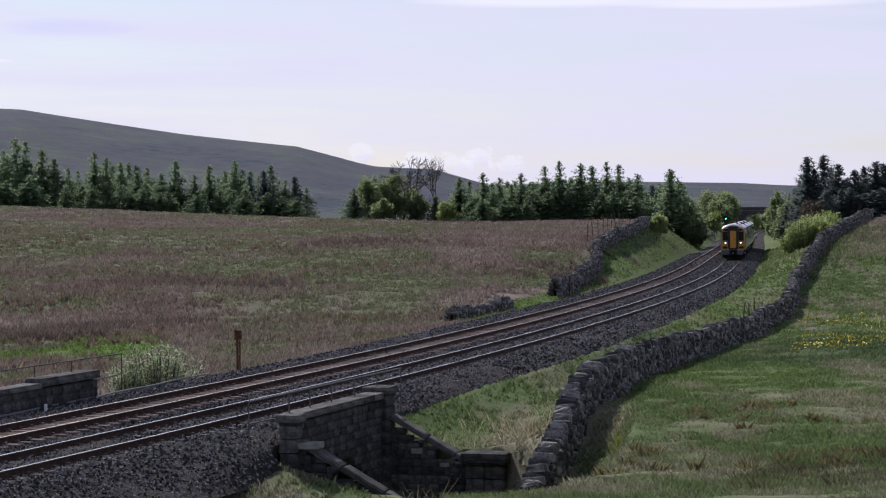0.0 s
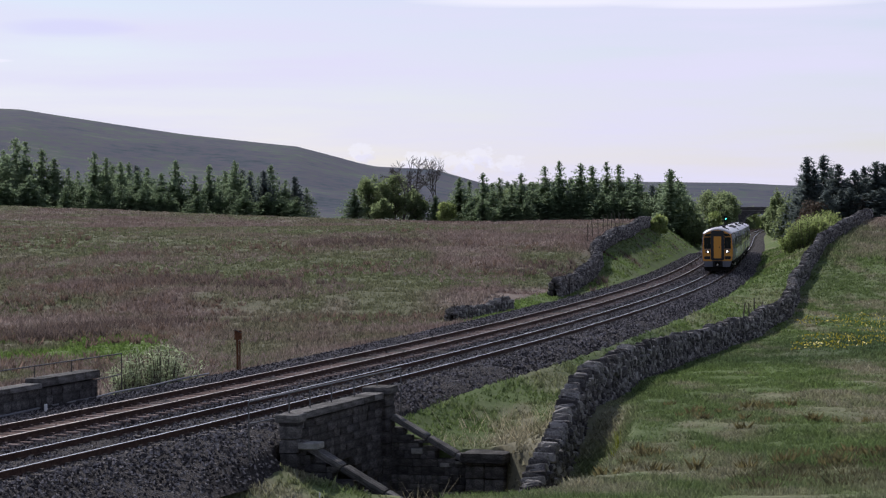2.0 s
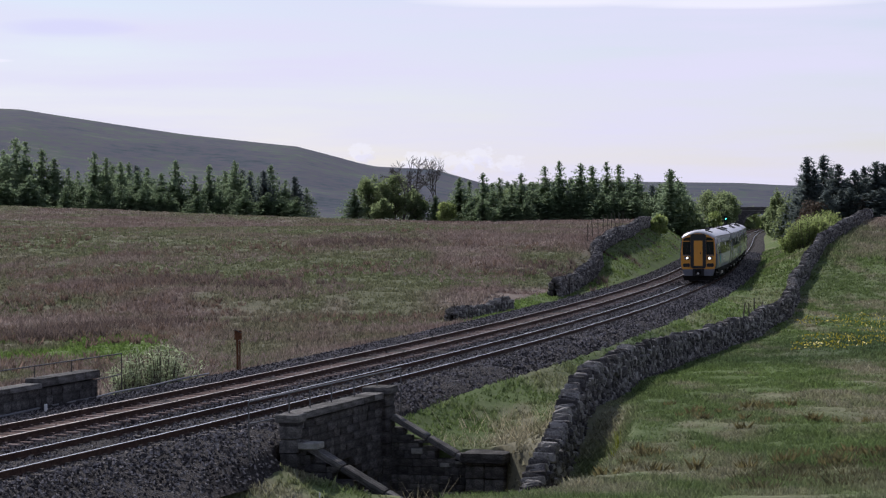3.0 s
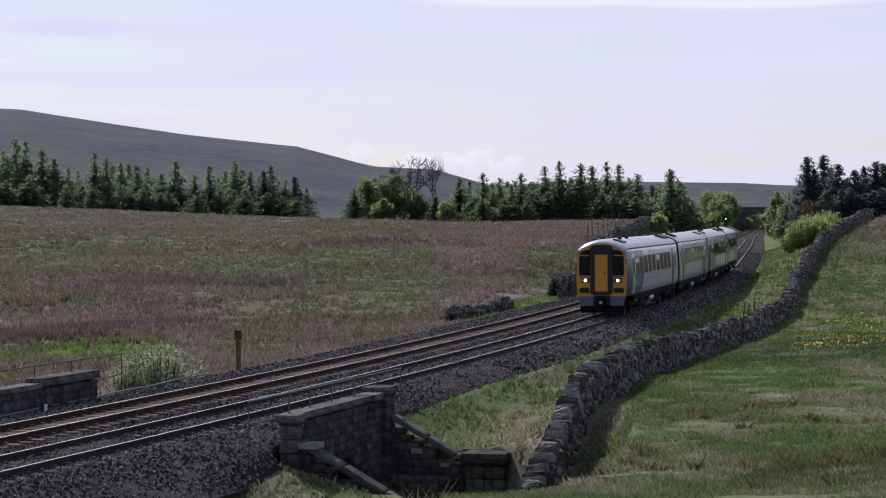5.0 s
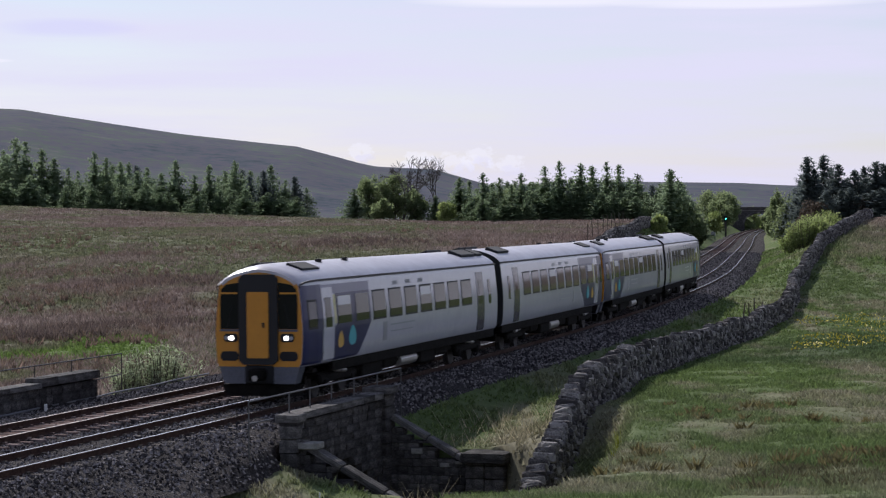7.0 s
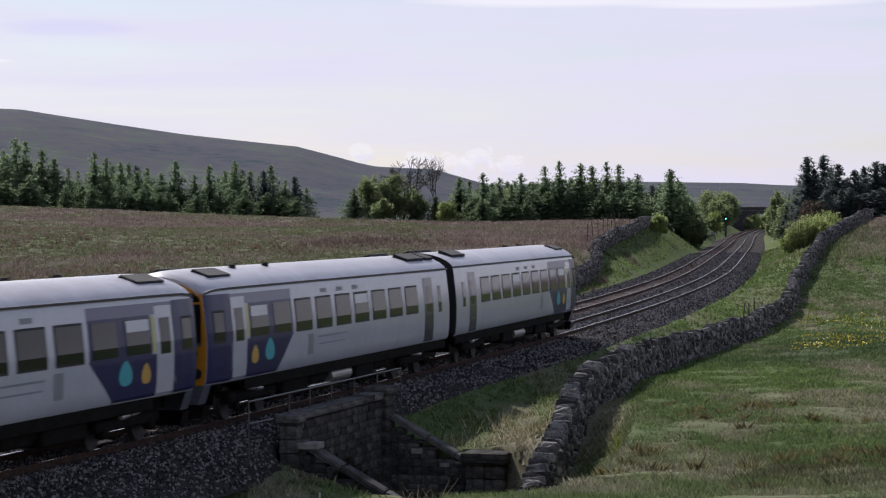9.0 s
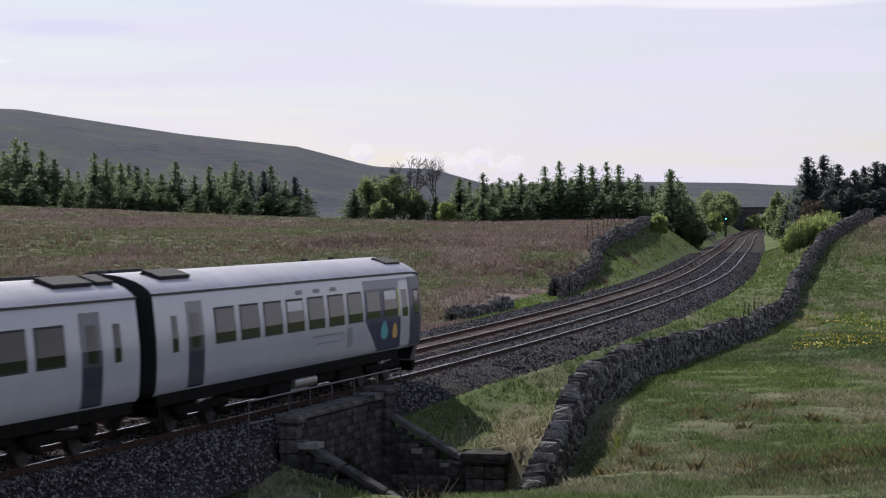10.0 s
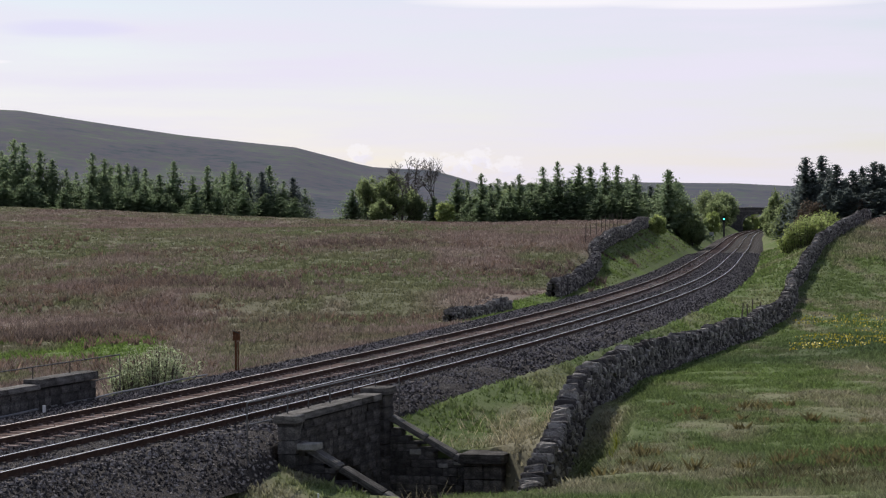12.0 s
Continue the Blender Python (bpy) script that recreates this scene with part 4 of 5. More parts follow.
def grow_tree(seed, height, spread, trunk_r=0.2):
    """Limb segments of a bare broad tree."""
    r = np.random.default_rng(seed)
    segs = []

    def limb(p, d, length, rad, depth):
        d = d / np.linalg.norm(d)
        q = p + d * length
        segs.append((p, q, rad, rad * 0.65))
        if depth == 0:
            return
        for _ in range(3 if depth > 1 else 2):
            nd = d + r.normal(0, 0.48, 3) + np.array((0, 0, 0.16))
            nd[:2] *= 1 + spread * 0.15
            limb(q, nd, length * r.uniform(0.6, 0.88), rad * 0.62, depth - 1)
    limb(np.zeros(3), np.array((r.normal(0, 0.06), r.normal(0, 0.06), 1.0)), height * 0.24, trunk_r, 5)
    k = height / max(s[1][2] for s in segs)
    return [(a * k, b * k, c, d) for a, b, c, d in segs]


def leaf_crown(seed, h, w, leaves, leaf):
    """Limbs and leaves of a rounded tree: clumps of leaves on limbs, with an uneven outline and gaps."""
    r = np.random.default_rng(seed)
    segs = [(np.array((0, 0, -0.6)), np.array((0, 0, 0.22 * h)), 0.022 * h, 0.018 * h), (np.array((0, 0, 0.22 * h)), np.array((0, 0, 0.62 * h)), 0.018 * h, 0.007 * h)]
    V = []
    n = 46
    for i in range(n):
        o = r.normal(0, 1, 3)
        o = o / np.linalg.norm(o) * r.random() ** 0.30
        rad = r.uniform(0.10, 0.19)
        c = np.array((o[0] * w * (0.5 - rad * 0.7), o[1] * w * (0.5 - rad * 0.7), h * (0.48 + o[2] * (0.52 - rad * 0.7))))
        foot = np.array((0, 0, max(0.15 * h, c[2] * 0.55)))
        segs.append((foot, c, 0.009 * h, 0.003 * h))
        m = leaves // n
        d = r.normal(0, 1, (m, 3))
        d = d / np.linalg.norm(d, axis=1)[:, None] * (r.random((m, 1)) ** 0.45) * np.array((w, w, h * 0.85)) * rad * r.uniform(0.8, 1.25)
        p, q = r.normal(0, leaf, (m, 3)), r.normal(0, leaf, (m, 3))
        d[:, 2] -= 0.25 * np.abs(r.normal(0, rad * h * 0.5, m))
        V.append(np.stack([c + d - p * 0.6, c + d + q * 0.6, c + d + p * 0.6 - q * 0.3], 1))
    return segs, np.concatenate(V)


def limb_mesh(segs, min_r=0.0):
    V, F, o = [], [], 0
    for a, b, r0, r1 in segs:
        r0, r1 = max(r0, min_r), max(r1, min_r)
        d = b - a
        d = d / max(np.linalg.norm(d), 1e-6)
        e = np.cross(d, (0.3, 0.8, 0.52))
        e = e / np.linalg.norm(e)
        f = np.cross(d, e)
        for c, rad in ((a, r0), (b, r1)):
            for i in range(5):
                t = i * 2 * np.pi / 5
                V.append(c + (e * np.cos(t) + f * np.sin(t)) * rad)
        F += [(o + i, o + (i + 1) % 5, o + 5 + (i + 1) % 5, o + 5 + i) for i in range(5)]
        o += 10
    return np.array(V), np.array(F)


def make_conifer(kind, seed, mat, reach, droop, gaps, label, group):
    """One conifer 14 m high, far from view until it is copied into place."""
    tree = thing(kind, Matrix(), label, "tree", group)
    V = conifer(seed, 14.0, reach, droop, gaps)
    fast_mesh("crown", V.reshape(-1, 3), np.arange(V.size // 3).reshape(-1, 3), mat, tree)
    v, f = limb_mesh([(np.array((0, 0, -0.8)), np.array((0.05, 0, 7.0)), 0.2, 0.12), (np.array((0.05, 0, 7.0)), np.array((0, 0, 13.9)), 0.12, 0.02)])
    fast_mesh("trunk", v, f, M_bark, tree)
    return tree


def make_leafy(kind, seed, height, width, leaves, mat, label, leaf, category):
    tree = thing(kind, Matrix(), label, category)
    segs, V = leaf_crown(seed, height, width, leaves, leaf)
    v, f = limb_mesh(segs, 0.03)
    fast_mesh("trunk", v, f, M_bark, tree)
    fast_mesh("crown", V.reshape(-1, 3), np.arange(V.size // 3).reshape(-1, 3), mat, tree)
    return tree


def make_bare(seed, height, spread, min_r, trunk_r):
    tree = thing("bare_tree", Matrix(), "bare grey tree with no leaves among the larches", "tree")
    v, f = limb_mesh([(np.array((0, 0, -0.8)), np.zeros(3), trunk_r * 1.1, trunk_r)] + grow_tree(seed, height, spread, trunk_r), min_r)
    fast_mesh("trunk", v, f, M_greybark, tree)
    return tree


def stand(tree, x, y, scale_xy=1.0, scale_z=1.0, turn=0.0, first=False):
    """Put a tree, or a copy of it, on the ground."""
    z = float(ground_z(np.array([x]), np.array([y]))[0])
    ob = tree if first else copy_thing(tree, Matrix())
    ob.matrix_basis = pose(x, y, z - 0.1, 0, 0, turn) @ Matrix.Diagonal((scale_xy, scale_xy, scale_z, 1))
    return ob


def plant(kinds, rows, d, jitter, base, used):
    """rows: thousandths of sideways per forward, and the height of the top over the rails."""
    for i, (t, top) in enumerate(rows):
        y = d + random.uniform(-jitter, jitter)
        x = t / 1000 * y
        k = random.choice(kinds)
        z = float(ground_z(np.array([x]), np.array([y]))[0])
        h = max((top - z) / 14.0, 0.3)
        stand(k, x, y, (0.6 + 0.4 * h) * random.uniform(0.9, 1.25), h, random.uniform(0, 360), k not in used)
        used.add(k)


def build_trees():
    L = "green larch in fresh leaf at the edge of the plantation"
    S = "dark green spruce with ragged pointed crown"
    larch = [make_conifer("larch", 60 + i, M_larch, 5.0 + 0.4 * i, 0.30, 0.26, L, "plantation conifers") for i in range(4)]
    spruce = [make_conifer("spruce", 80 + i, M_spruce, 4.6 + 0.4 * i, 0.32, 0.12, S, "plantation conifers") for i in range(4)]
    used = set()
    plant(larch * 2 + spruce[:1], LEFT_WOOD, 470, 6, 0, used)
    back = [(t / 10, 15.5 + 3.2 * math.sin(t * 0.013) - (t + 1860) * 0.0030) for t in range(-1860, -590, 34)]
    plant(larch + spruce[:1], back, 492, 9, 0, used)
    low = [(t / 10 + random.uniform(-2, 2), 13.0 - (t + 1860) * 0.0030 + random.uniform(-1.5, 1.5)) for t in range(-1870, -620, 46)]
    plant(larch, low, 458, 5, 0, used)
    plant(larch * 2 + spruce[:1], MID_WOOD, 445, 8, 0, used)
    back = [(t / 10, 11.4 + random.uniform(-1.6, 1.4)) for t in range(80, 1010, 32)]
    plant(larch * 2 + spruce[:1], back, 470, 10, 0, used)
    low = [(t / 10, 9.4 + random.uniform(-1.5, 1.2)) for t in range(120, 1000, 46)]
    plant(larch, low, 436, 6, 0, used)
    plant(larch, ((95.5, 12.0), (99, 10.4), (101.5, 8.6)), 352, 5, 0, used)
    plant(spruce, RIGHT_WOOD, 335, 6, 0, used)
    back = [(t / 10, 9.4 + random.uniform(-1, 1)) for t in range(1520, 1960, 30)]
    plant(spruce, back, 352, 7, 0, used)
    low = [(t / 10, 8.0 + random.uniform(-1, 1)) for t in range(1540, 1900, 34)]
    plant(spruce, low, 325, 5, 0, used)
    # broad-leaved trees, one by one: thousandths sideways, distance, top over the rails, width
    B, R, E = "broad-leaved tree in fresh yellow-green leaf", "rounded tree in leaf beside the cutting", "leafy tree at the end of the cutting's bank"
    P, W = "round pale green bush at the wood's edge", "bush of brown twigs in front of the spruces"
    for k, (t, d, top, w, mat, lab) in enumerate((
            (-31, 455, 14.5, 6.0, M_leaf, B), (-20, 452, 14.2, 9.0, M_leaf, B), (-11.5, 446, 10.3, 5.5, M_leaf, B), (-25, 444, 9.0, 5.5, M_leaf, B),
            (2, 440, 8.7, 4.8, M_sallow, P), (11, 450, 9.4, 5.5, M_leaf, B), (20.5, 452, 10.3, 6.0, M_leaf, B), (29, 458, 11.8, 8.0, M_leaf, B),
            (102.5, 352, 8.7, 6.0, M_leaf, E), (105.5, 345, 5.4, 4.2, M_leaf, E), (100, 372, 7.2, 6.5, M_leaf, E), (103.5, 350, 5.0, 5.0, M_leaf, E),
            (113.5, 575, 12.6, 9.5, M_leaf, R), (119, 600, 11.8, 8.5, M_leaf, R), (116.5, 540, 9.6, 7.0, M_leaf, R), (114, 500, 6.3, 4.4, M_sallow, R),
            (142.5, 365, 9.7, 4.8, M_leaf, B), (139.5, 395, 8.1, 4.4, M_leaf, B), (145, 340, 7.4, 5.0, M_leaf, B), (138, 450, 6.0, 4.2, M_leaf, B),
            (156, 320, 7.2, 5.5, M_twig, W), (169, 330, 8.1, 4.5, M_twig, W), (177, 322, 7.4, 6.0, M_twig, W),
            (130.5, 690, 8.3, 6.0, M_sallow, "pale leafy tree beyond the far bridge"), (128, 680, 4.6, 5.0, M_leaf, "leafy bush beyond the far bridge"), (133, 700, 4.8, 5.5, M_leaf, "leafy bush beyond the far bridge"),
            (90.5, 295, 5.4, 2.6, M_sallow, "small pale bush on the top of the bank"))):
        x = t / 1000 * d
        h = max(top - float(ground_z(np.array([x]), np.array([d]))[0]), 1.4)
        tall = h > 5
        tr = make_leafy("broadleaf_tree" if tall else "bush", 400 + k, h, w, int(2600 + 620 * w), mat, lab, 0.14 + 0.010 * w, "tree" if tall else "bush")
        stand(tr, x, d, 1.0, 1.0, 40 * k, True)
    # the dead trees
    for seed, t, h, spread, turn in ((301, -10.5, 12.4, 1.5, 20), (305, -2.8, 12.6, 1.2, 120), (309, -16.5, 11.6, 1.4, 200)):
        stand(make_bare(seed, h, spread, 0.032, 0.24), t / 1000 * 449, 449, 0.95, 1.0, turn, True)


LEFT_WOOD = ((-184, 19.4), (-179, 21.6), (-175, 20.7), (-168, 19.3), (-163, 17.5), (-157, 15.5), (-153, 15.0), (-146, 18.5), (-141, 17.4), (-135, 16.7), (-128, 14.7), (-124, 15.6), (-118, 14.3), (-112, 16.9), (-104, 13.9), (-98, 15.9), (-91, 14.8), (-87, 16.6), (-81, 13.9), (-75, 14.7), (-72, 15.8), (-66, 12.7), (-62, 13.6), (-57, 11.3))
MID_WOOD = ((-37, 10.7), (-3, 9.2), (7, 12.7), (17, 13.5), (24, 12.6), (29, 11.2), (33, 13.2), (38, 11.7), (43, 14.7), (49, 15.5), (54, 12.5), (58, 15.0), (63, 14.6), (69, 15.5), (74, 15.0), (82, 13.1), (96, 13.9), (99, 11.7))
RIGHT_WOOD = ((151, 10.0), (152, 11.4), (153, 13.3), (156, 11.6), (160, 13.6), (163, 12.0), (166, 12.2), (170, 10.4), (173, 11.4), (177, 12.0), (182, 12.6), (185, 12.3), (190, 12.9))
build_trees()


def shrub(name, x, y, h, w, d, stems, leaves, mat, label, leaf=0.06, seed=1):
    """A bush of many upright stems set with leaves."""
    r = np.random.default_rng(seed)
    ob = thing(name, pose(x, y, float(ground_z(np.array([x]), np.array([y]))[0]) - 0.05), label, "bush")
    segs, V = [], []
    for _ in range(stems):
        a = r.uniform(0, 6.28)
        b = np.array((np.cos(a) * r.random() * w * 0.45, np.sin(a) * r.random() * d * 0.45, 0))
        hh = h * r.uniform(0.5, 1.0) * (1 - 0.35 * (b[0] / (w * 0.5)) ** 2)
        e = b * 1.55 + np.array((r.normal(0, 0.06), r.normal(0, 0.06), hh))
        m = (b + e) / 2 + np.array((r.normal(0, 0.05), r.normal(0, 0.05), 0))
        segs += [(b, m, 0.012 * h, 0.008 * h), (m, e, 0.008 * h, 0.003 * h)]
        for _ in range(leaves):
            u = r.uniform(0.12, 1.0)
            c = (b + (m - b) * u * 2 if u < 0.5 else m + (e - m) * (u * 2 - 1)) + r.normal(0, 0.055 * h, 3)
            p, q = r.normal(0, 1, 3) * leaf, r.normal(0, 1, 3) * leaf
            V.append((c - p, c + q * 0.5, c + p))
    v, f = limb_mesh(segs)
    fast_mesh("woody_base", v, f, M_bark, ob)
    V = np.array(V)
    fast_mesh("foliage", V.reshape(-1, 3), np.arange(V.size // 3).reshape(-1, 3), mat, ob)
    return ob


bx, by, _ = on_line(36.0, -8.9)
shrub("willow_bush", bx, by, 1.75, 2.6, 1.8, 100, 52, M_willow, "silvery young willow bush beside the ballast", 0.042, 2)
shrub("willow_bush", bx - 0.95, by - 0.6, 1.35, 1.2, 1.0, 40, 26, M_willow, "silvery young willow bush beside the ballast", 0.05, 3)
for k, (x, y, h, w) in enumerate(((36.2, 238, 3.0, 3.0), (37.6, 237, 2.5, 2.6), (39.4, 244, 2.7, 3.0), (35.2, 239, 2.2, 2.2), (37.8, 242, 3.0, 3.0))):
    shrub("sallow_bush", x, y, h, w, 3.0, 130, 46, M_sallow, "light green sallow bush on the cutting top", 0.10, 20 + k)

# ---------------------------------------------------------------- lineside things


def lineside():
    # speed board post, seen from behind
    x, y, z = on_line(41.8, -8.0)
    ob = thing("speed_sign", pose(x, y, z - 0.5, 0, 0, 12), "rusty steel post with a small brown board", "sign")
    part("post", tubed((0, 0, -0.3), (0, 0, 1.42), 0.045), M_rustpost, ob)
    part("post", tubed((0.09, 0.02, -0.3), (0.09, 0.02, 1.1), 0.028), M_rustpost, ob)
    bm = boxed(-0.05, 0.22, -0.02, 0.02, 0.0, 0.34, 0.008)
    bmesh.ops.transform(bm, matrix=pose(-0.06, 0, 1.13, 0, 0, 0), verts=bm.verts)
    part("board", bm, M_rustpost, ob)
    bm = boxed(-0.02, 0.24, -0.06, 0.03, -0.015, 0.015)
    bmesh.ops.transform(bm, matrix=pose(-0.08, 0, 1.49, 0, 24, 0), verts=bm.verts)
    part("cap", bm, M_coping, ob)
    # marker post and cable
    x, y, z = on_line(21.8, -6.7)
    ob = thing("marker_post", pose(x, y, z - 0.36), "short white marker post in the ballast", "post")
    part("post", boxed(-0.045, 0.045, -0.02, 0.02, -0.1, 0.22, 0.006), M_offwhite, ob)
    pts = [Vector(on_line(8 + 0.8 * i, -6.85 - 0.022 * i + 0.06 * math.sin(i * 0.9), -0.33)) for i in range(38)]
    bm = bmesh.new()
    for a, b in zip(pts[:-1], pts[1:]):
        tube(bm, a, b, 0.03, 6)
    ob = part("lineside_cable", bm, M_hose)
    tagged(ob, "grey cable lying along the ballast shoulder", "cable")
    for sx, nx in ((8.0, 4.6), (11.8, 4.9)):
        x, y, z = on_line(sx, nx)
        z = float(ground_z(np.array([x]), np.array([y]))[0])
        ob = thing("marker_peg", pose(x, y, z), "small white peg at the ballast edge", "peg", "white pegs")
        part("peg", boxed(-0.02, 0.02, -0.015, 0.015, -0.1, 0.24, 0.004), M_offwhite, ob)
    # post by the wall gap
    x, y, z = on_line(115.5, -7.5)
    ob = thing("lineside_post", pose(x, y, z - 0.4), "thin dark post with a pale cap beside the far track", "post")
    part("post", tubed((0, 0, -0.2), (0, 0, 1.25), 0.07), M_darktube, ob)
    part("cap", boxed(-0.12, 0.12, -0.08, 0.08, 1.25, 1.42, 0.02), M_galv, ob)
    part("stay", tubed((-0.1, 0, -0.1), (-0.75, -0.3, -0.1), 0.04), M_coping, ob)
    # fence stakes leaning on the pasture wall
    for t, d, h in ((0.1255, 131, 1.3), (0.1285, 133, 1.2), (0.1305, 134.5, 1.4), (0.1335, 136, 1.15)):
        x = t * d
        z = float(ground_z(np.array([x]), np.array([d]))[0])
        ob = thing("fence_stake", pose(x, d, z, random.uniform(-5, 5), random.uniform(-8, 8), 0), "weathered wooden stake beside the dry stone wall", "stake", "stakes by the wall")
        part("stake", tubed((0, 0, -0.2), (0, 0, h), 0.05, 7, 0.035), M_oldwood, ob)
    # thin fence posts on top of the far wall
    for i in range(9):
        s = 172 + 6 * i
        x, y, _ = on_line(s, -12.2)
        z = float(ground_z(np.array([x]), np.array([y]))[0])
        ob = thing("fence_post", pose(x, y, z, random.uniform(-4, 4), random.uniform(-4, 4), 0), "thin weathered fence post behind the far wall", "post", "posts behind the wall")
        part("post", tubed((0, 0, -0.2), (0, 0, 1.75), 0.05, 6, 0.04), M_oldwood, ob)
    # colour light signal and relay cabinet
    x, y, z = on_line(470, -5.7)
    ob = thing("railway_signal", pose(x, y, z - 0.4, 0, 0, line_turn(470)), "colour light signal showing green on a grey post", "signal")
    part("post", tubed((0, 0, -0.3), (0, 0, 3.7), 0.09), M_darktube, ob)
    head = part("signal_head", boxed(-0.32, 0.32, -0.12, 0.12, 3.45, 4.55, 0.05), M_black, ob)
    part("lamp", tubed((0, -0.125, 3.95), (0, -0.16, 3.95), 0.13, 14), M_green, head, "glowing green signal lamp")
    part("hood", tubed((0, -0.12, 4.14), (0, -0.42, 4.12), 0.12, 10), M_black, head)
    part("ladder", boxed(-0.2, 0.2, 0.12, 0.16, -0.2, 3.5), M_darktube, ob)
    x, y, z = on_line(418, -7.0)
    ob = thing("relay_cabinet", pose(x, y, z - 0.4, 0, 0, line_turn(418)), "pale grey lineside relay cabinet", "cabinet")
    part("body", boxed(-0.42, 0.42, -0.35, 0.35, -0.1, 1.55, 0.03), M_cabinet, ob)
    part("roof", boxed(-0.48, 0.48, -0.4, 0.4, 1.55, 1.64, 0.02), M_cabinet, ob)
    part("door", boxed(-0.36, 0.36, -0.375, -0.35, 0.1, 1.45, 0.008), M_cabinet, ob)
    part("plate", boxed(-0.2, 0.15, -0.39, -0.376, 0.75, 1.1), M_black, ob)
    x, y, z = on_line(560, 3.6)
    ob = thing("relay_cabinet", pose(x, y, z - 0.4, 0, 0, line_turn(560)), "dark lineside cabinet near the far bridge", "cabinet")
    part("body", boxed(-0.9, 0.9, -0.4, 0.4, 0, 1.3, 0.03), M_darktube, ob)
    part("roof", boxed(-1.0, 1.0, -0.45, 0.45, 1.3, 1.4, 0.02), M_darktube, ob)


def far_bridge():
    s = 612
    base = Matrix.Translation(on_line(s, -1.7)) @ pose(0, 0, 0, 0, 0, line_turn(s) + 2)
    br = thing("road_overbridge", base, "dark stone arch bridge carrying a road over the railway", "bridge")
    bm = bmesh.new()
    W, H, R, spring = 13.0, 6.1, 3.75, 1.5
    rim = [(-R, -1.0)] + [(-R * math.cos(t), spring + (4.45 - spring) * math.sin(t)) for t in np.linspace(0, math.pi, 25)] + [(R, -1.0)]
    for y in (0.0, 6.0):
        for x, z in rim:
            bm.verts.new((x, y, z))
        for x, z in rim:
            k = x / R
            bm.verts.new((x if z > -0.9 else math.copysign(W, x), y, H if z > -0.9 else -1.0))
    vs = list(bm.verts)
    n = len(rim)
    for o in (0, 2 * n):
        for i in range(1, n - 2):
            bm.faces.new([vs[o + a] for a in (i, i + 1, n + i + 1, n + i)])
        for sgn, i, j in ((-1, 0, 1), (1, n - 1, n - 2)):
            c = bm.verts.new((sgn * W, 0.0 if o == 0 else 6.0, H))
            bm.faces.new([vs[o + i], vs[o + j], vs[o + n + j], c, vs[o + n + i]])
    for i in range(n - 1):
        bm.faces.new([vs[a] for a in (i, i + 1, 2 * n + i + 1, 2 * n + i)])
    bmesh.ops.recalc_face_normals(bm, faces=bm.faces)
    part("arch_wall", bm, M_block, br)
    part("string_course", boxed(-W, W, -0.12, 0.0, H - 0.95, H - 0.75), M_coping, br)
    part("parapet_coping", boxed(-W, W, -0.1, 0.5, H, H + 0.16, 0.03), M_coping, br)
    part("parapet_coping", boxed(-W, W, 5.5, 6.1, H, H + 0.16, 0.03), M_coping, br)
    for i in range(17):
        t = math.pi * (i + 0.5) / 17
        m = Matrix.Translation((-(R + 0.22) * math.cos(t), -0.03, spring + (4.45 - spring + 0.22) * math.sin(t))) @ pose(0, 0, 0, 0, math.degrees(t) - 90, 0)
        piece("voussoir", COPED, br, m, (0.64, 0.3, 0.46))
    for sgn in (-1, 1):
        part("abutment", boxed(min(sgn * R, sgn * W), max(sgn * R, sgn * W), 0.4, 5.6, -1.0, H - 0.8), M_block, br)


M_black = plain("black paint", (0.010, 0.010, 0.011), 0.8)
M_cabinet = plain("grey cabinet paint", (0.36, 0.36, 0.37), 0.55)
M_green = plain("green signal light", (0.05, 1.0, 0.55), 0.4, glow=14.0)
lineside()
far_bridge()

# ---------------------------------------------------------------- the train
M_white = worn("silver white coach paint", ((0.44, 0.445, 0.50), (0.47, 0.475, 0.53), (0.50, 0.505, 0.56)), 0.5, 0.16, 0.0)
M_roof = worn("dirty pale roof", ((0.40, 0.375, 0.39), (0.48, 0.455, 0.475), (0.56, 0.54, 0.56)), 0.3, 0.36, 0.0)
M_blue = worn("dark blue coach paint", ((0.014, 0.017, 0.075), (0.020, 0.024, 0.095)), 1.0, 0.28, 0.0)
M_blue.node_tree.nodes["Principled BSDF"].inputs["Specular IOR Level"].default_value = 0.16
# paler copy of the dark blue: reflected sky is put into the colour
M_bluesheen = worn("blue coach paint with sky sheen", ((0.05, 0.054, 0.13), (0.07, 0.075, 0.16)), 1.0, 0.28, 0.0)
M_inner = worn("slate blue door paint", ((0.012, 0.015, 0.05), (0.018, 0.022, 0.07)), 1.0, 0.2, 0.0)
M_yellow = worn("warning yellow paint", ((0.50, 0.21, 0.010), (0.58, 0.25, 0.014)), 1.0, 0.40, 0.0)
M_greyp = worn("grey blue valance", ((0.07, 0.075, 0.095), (0.12, 0.125, 0.15)), 2.0, 0.5, 0.05)
# near black: the shade below the cars is in this colour too
M_under = worn("underframe grime and shade", ((0.006, 0.0055, 0.005), (0.018, 0.016, 0.014)), 3.0, 0.85, 0.3)
M_tank = worn("brushed silver tank", ((0.35, 0.33, 0.31), (0.5, 0.48, 0.46)), 2.0, 0.4, 0.05, metal=0.7)
M_wheel = worn("wheel steel", ((0.015, 0.013, 0.012), (0.045, 0.038, 0.034)), 3.0, 0.7, 0)
M_rubber = plain("black gangway rubber", (0.012, 0.012, 0.013), 0.7)
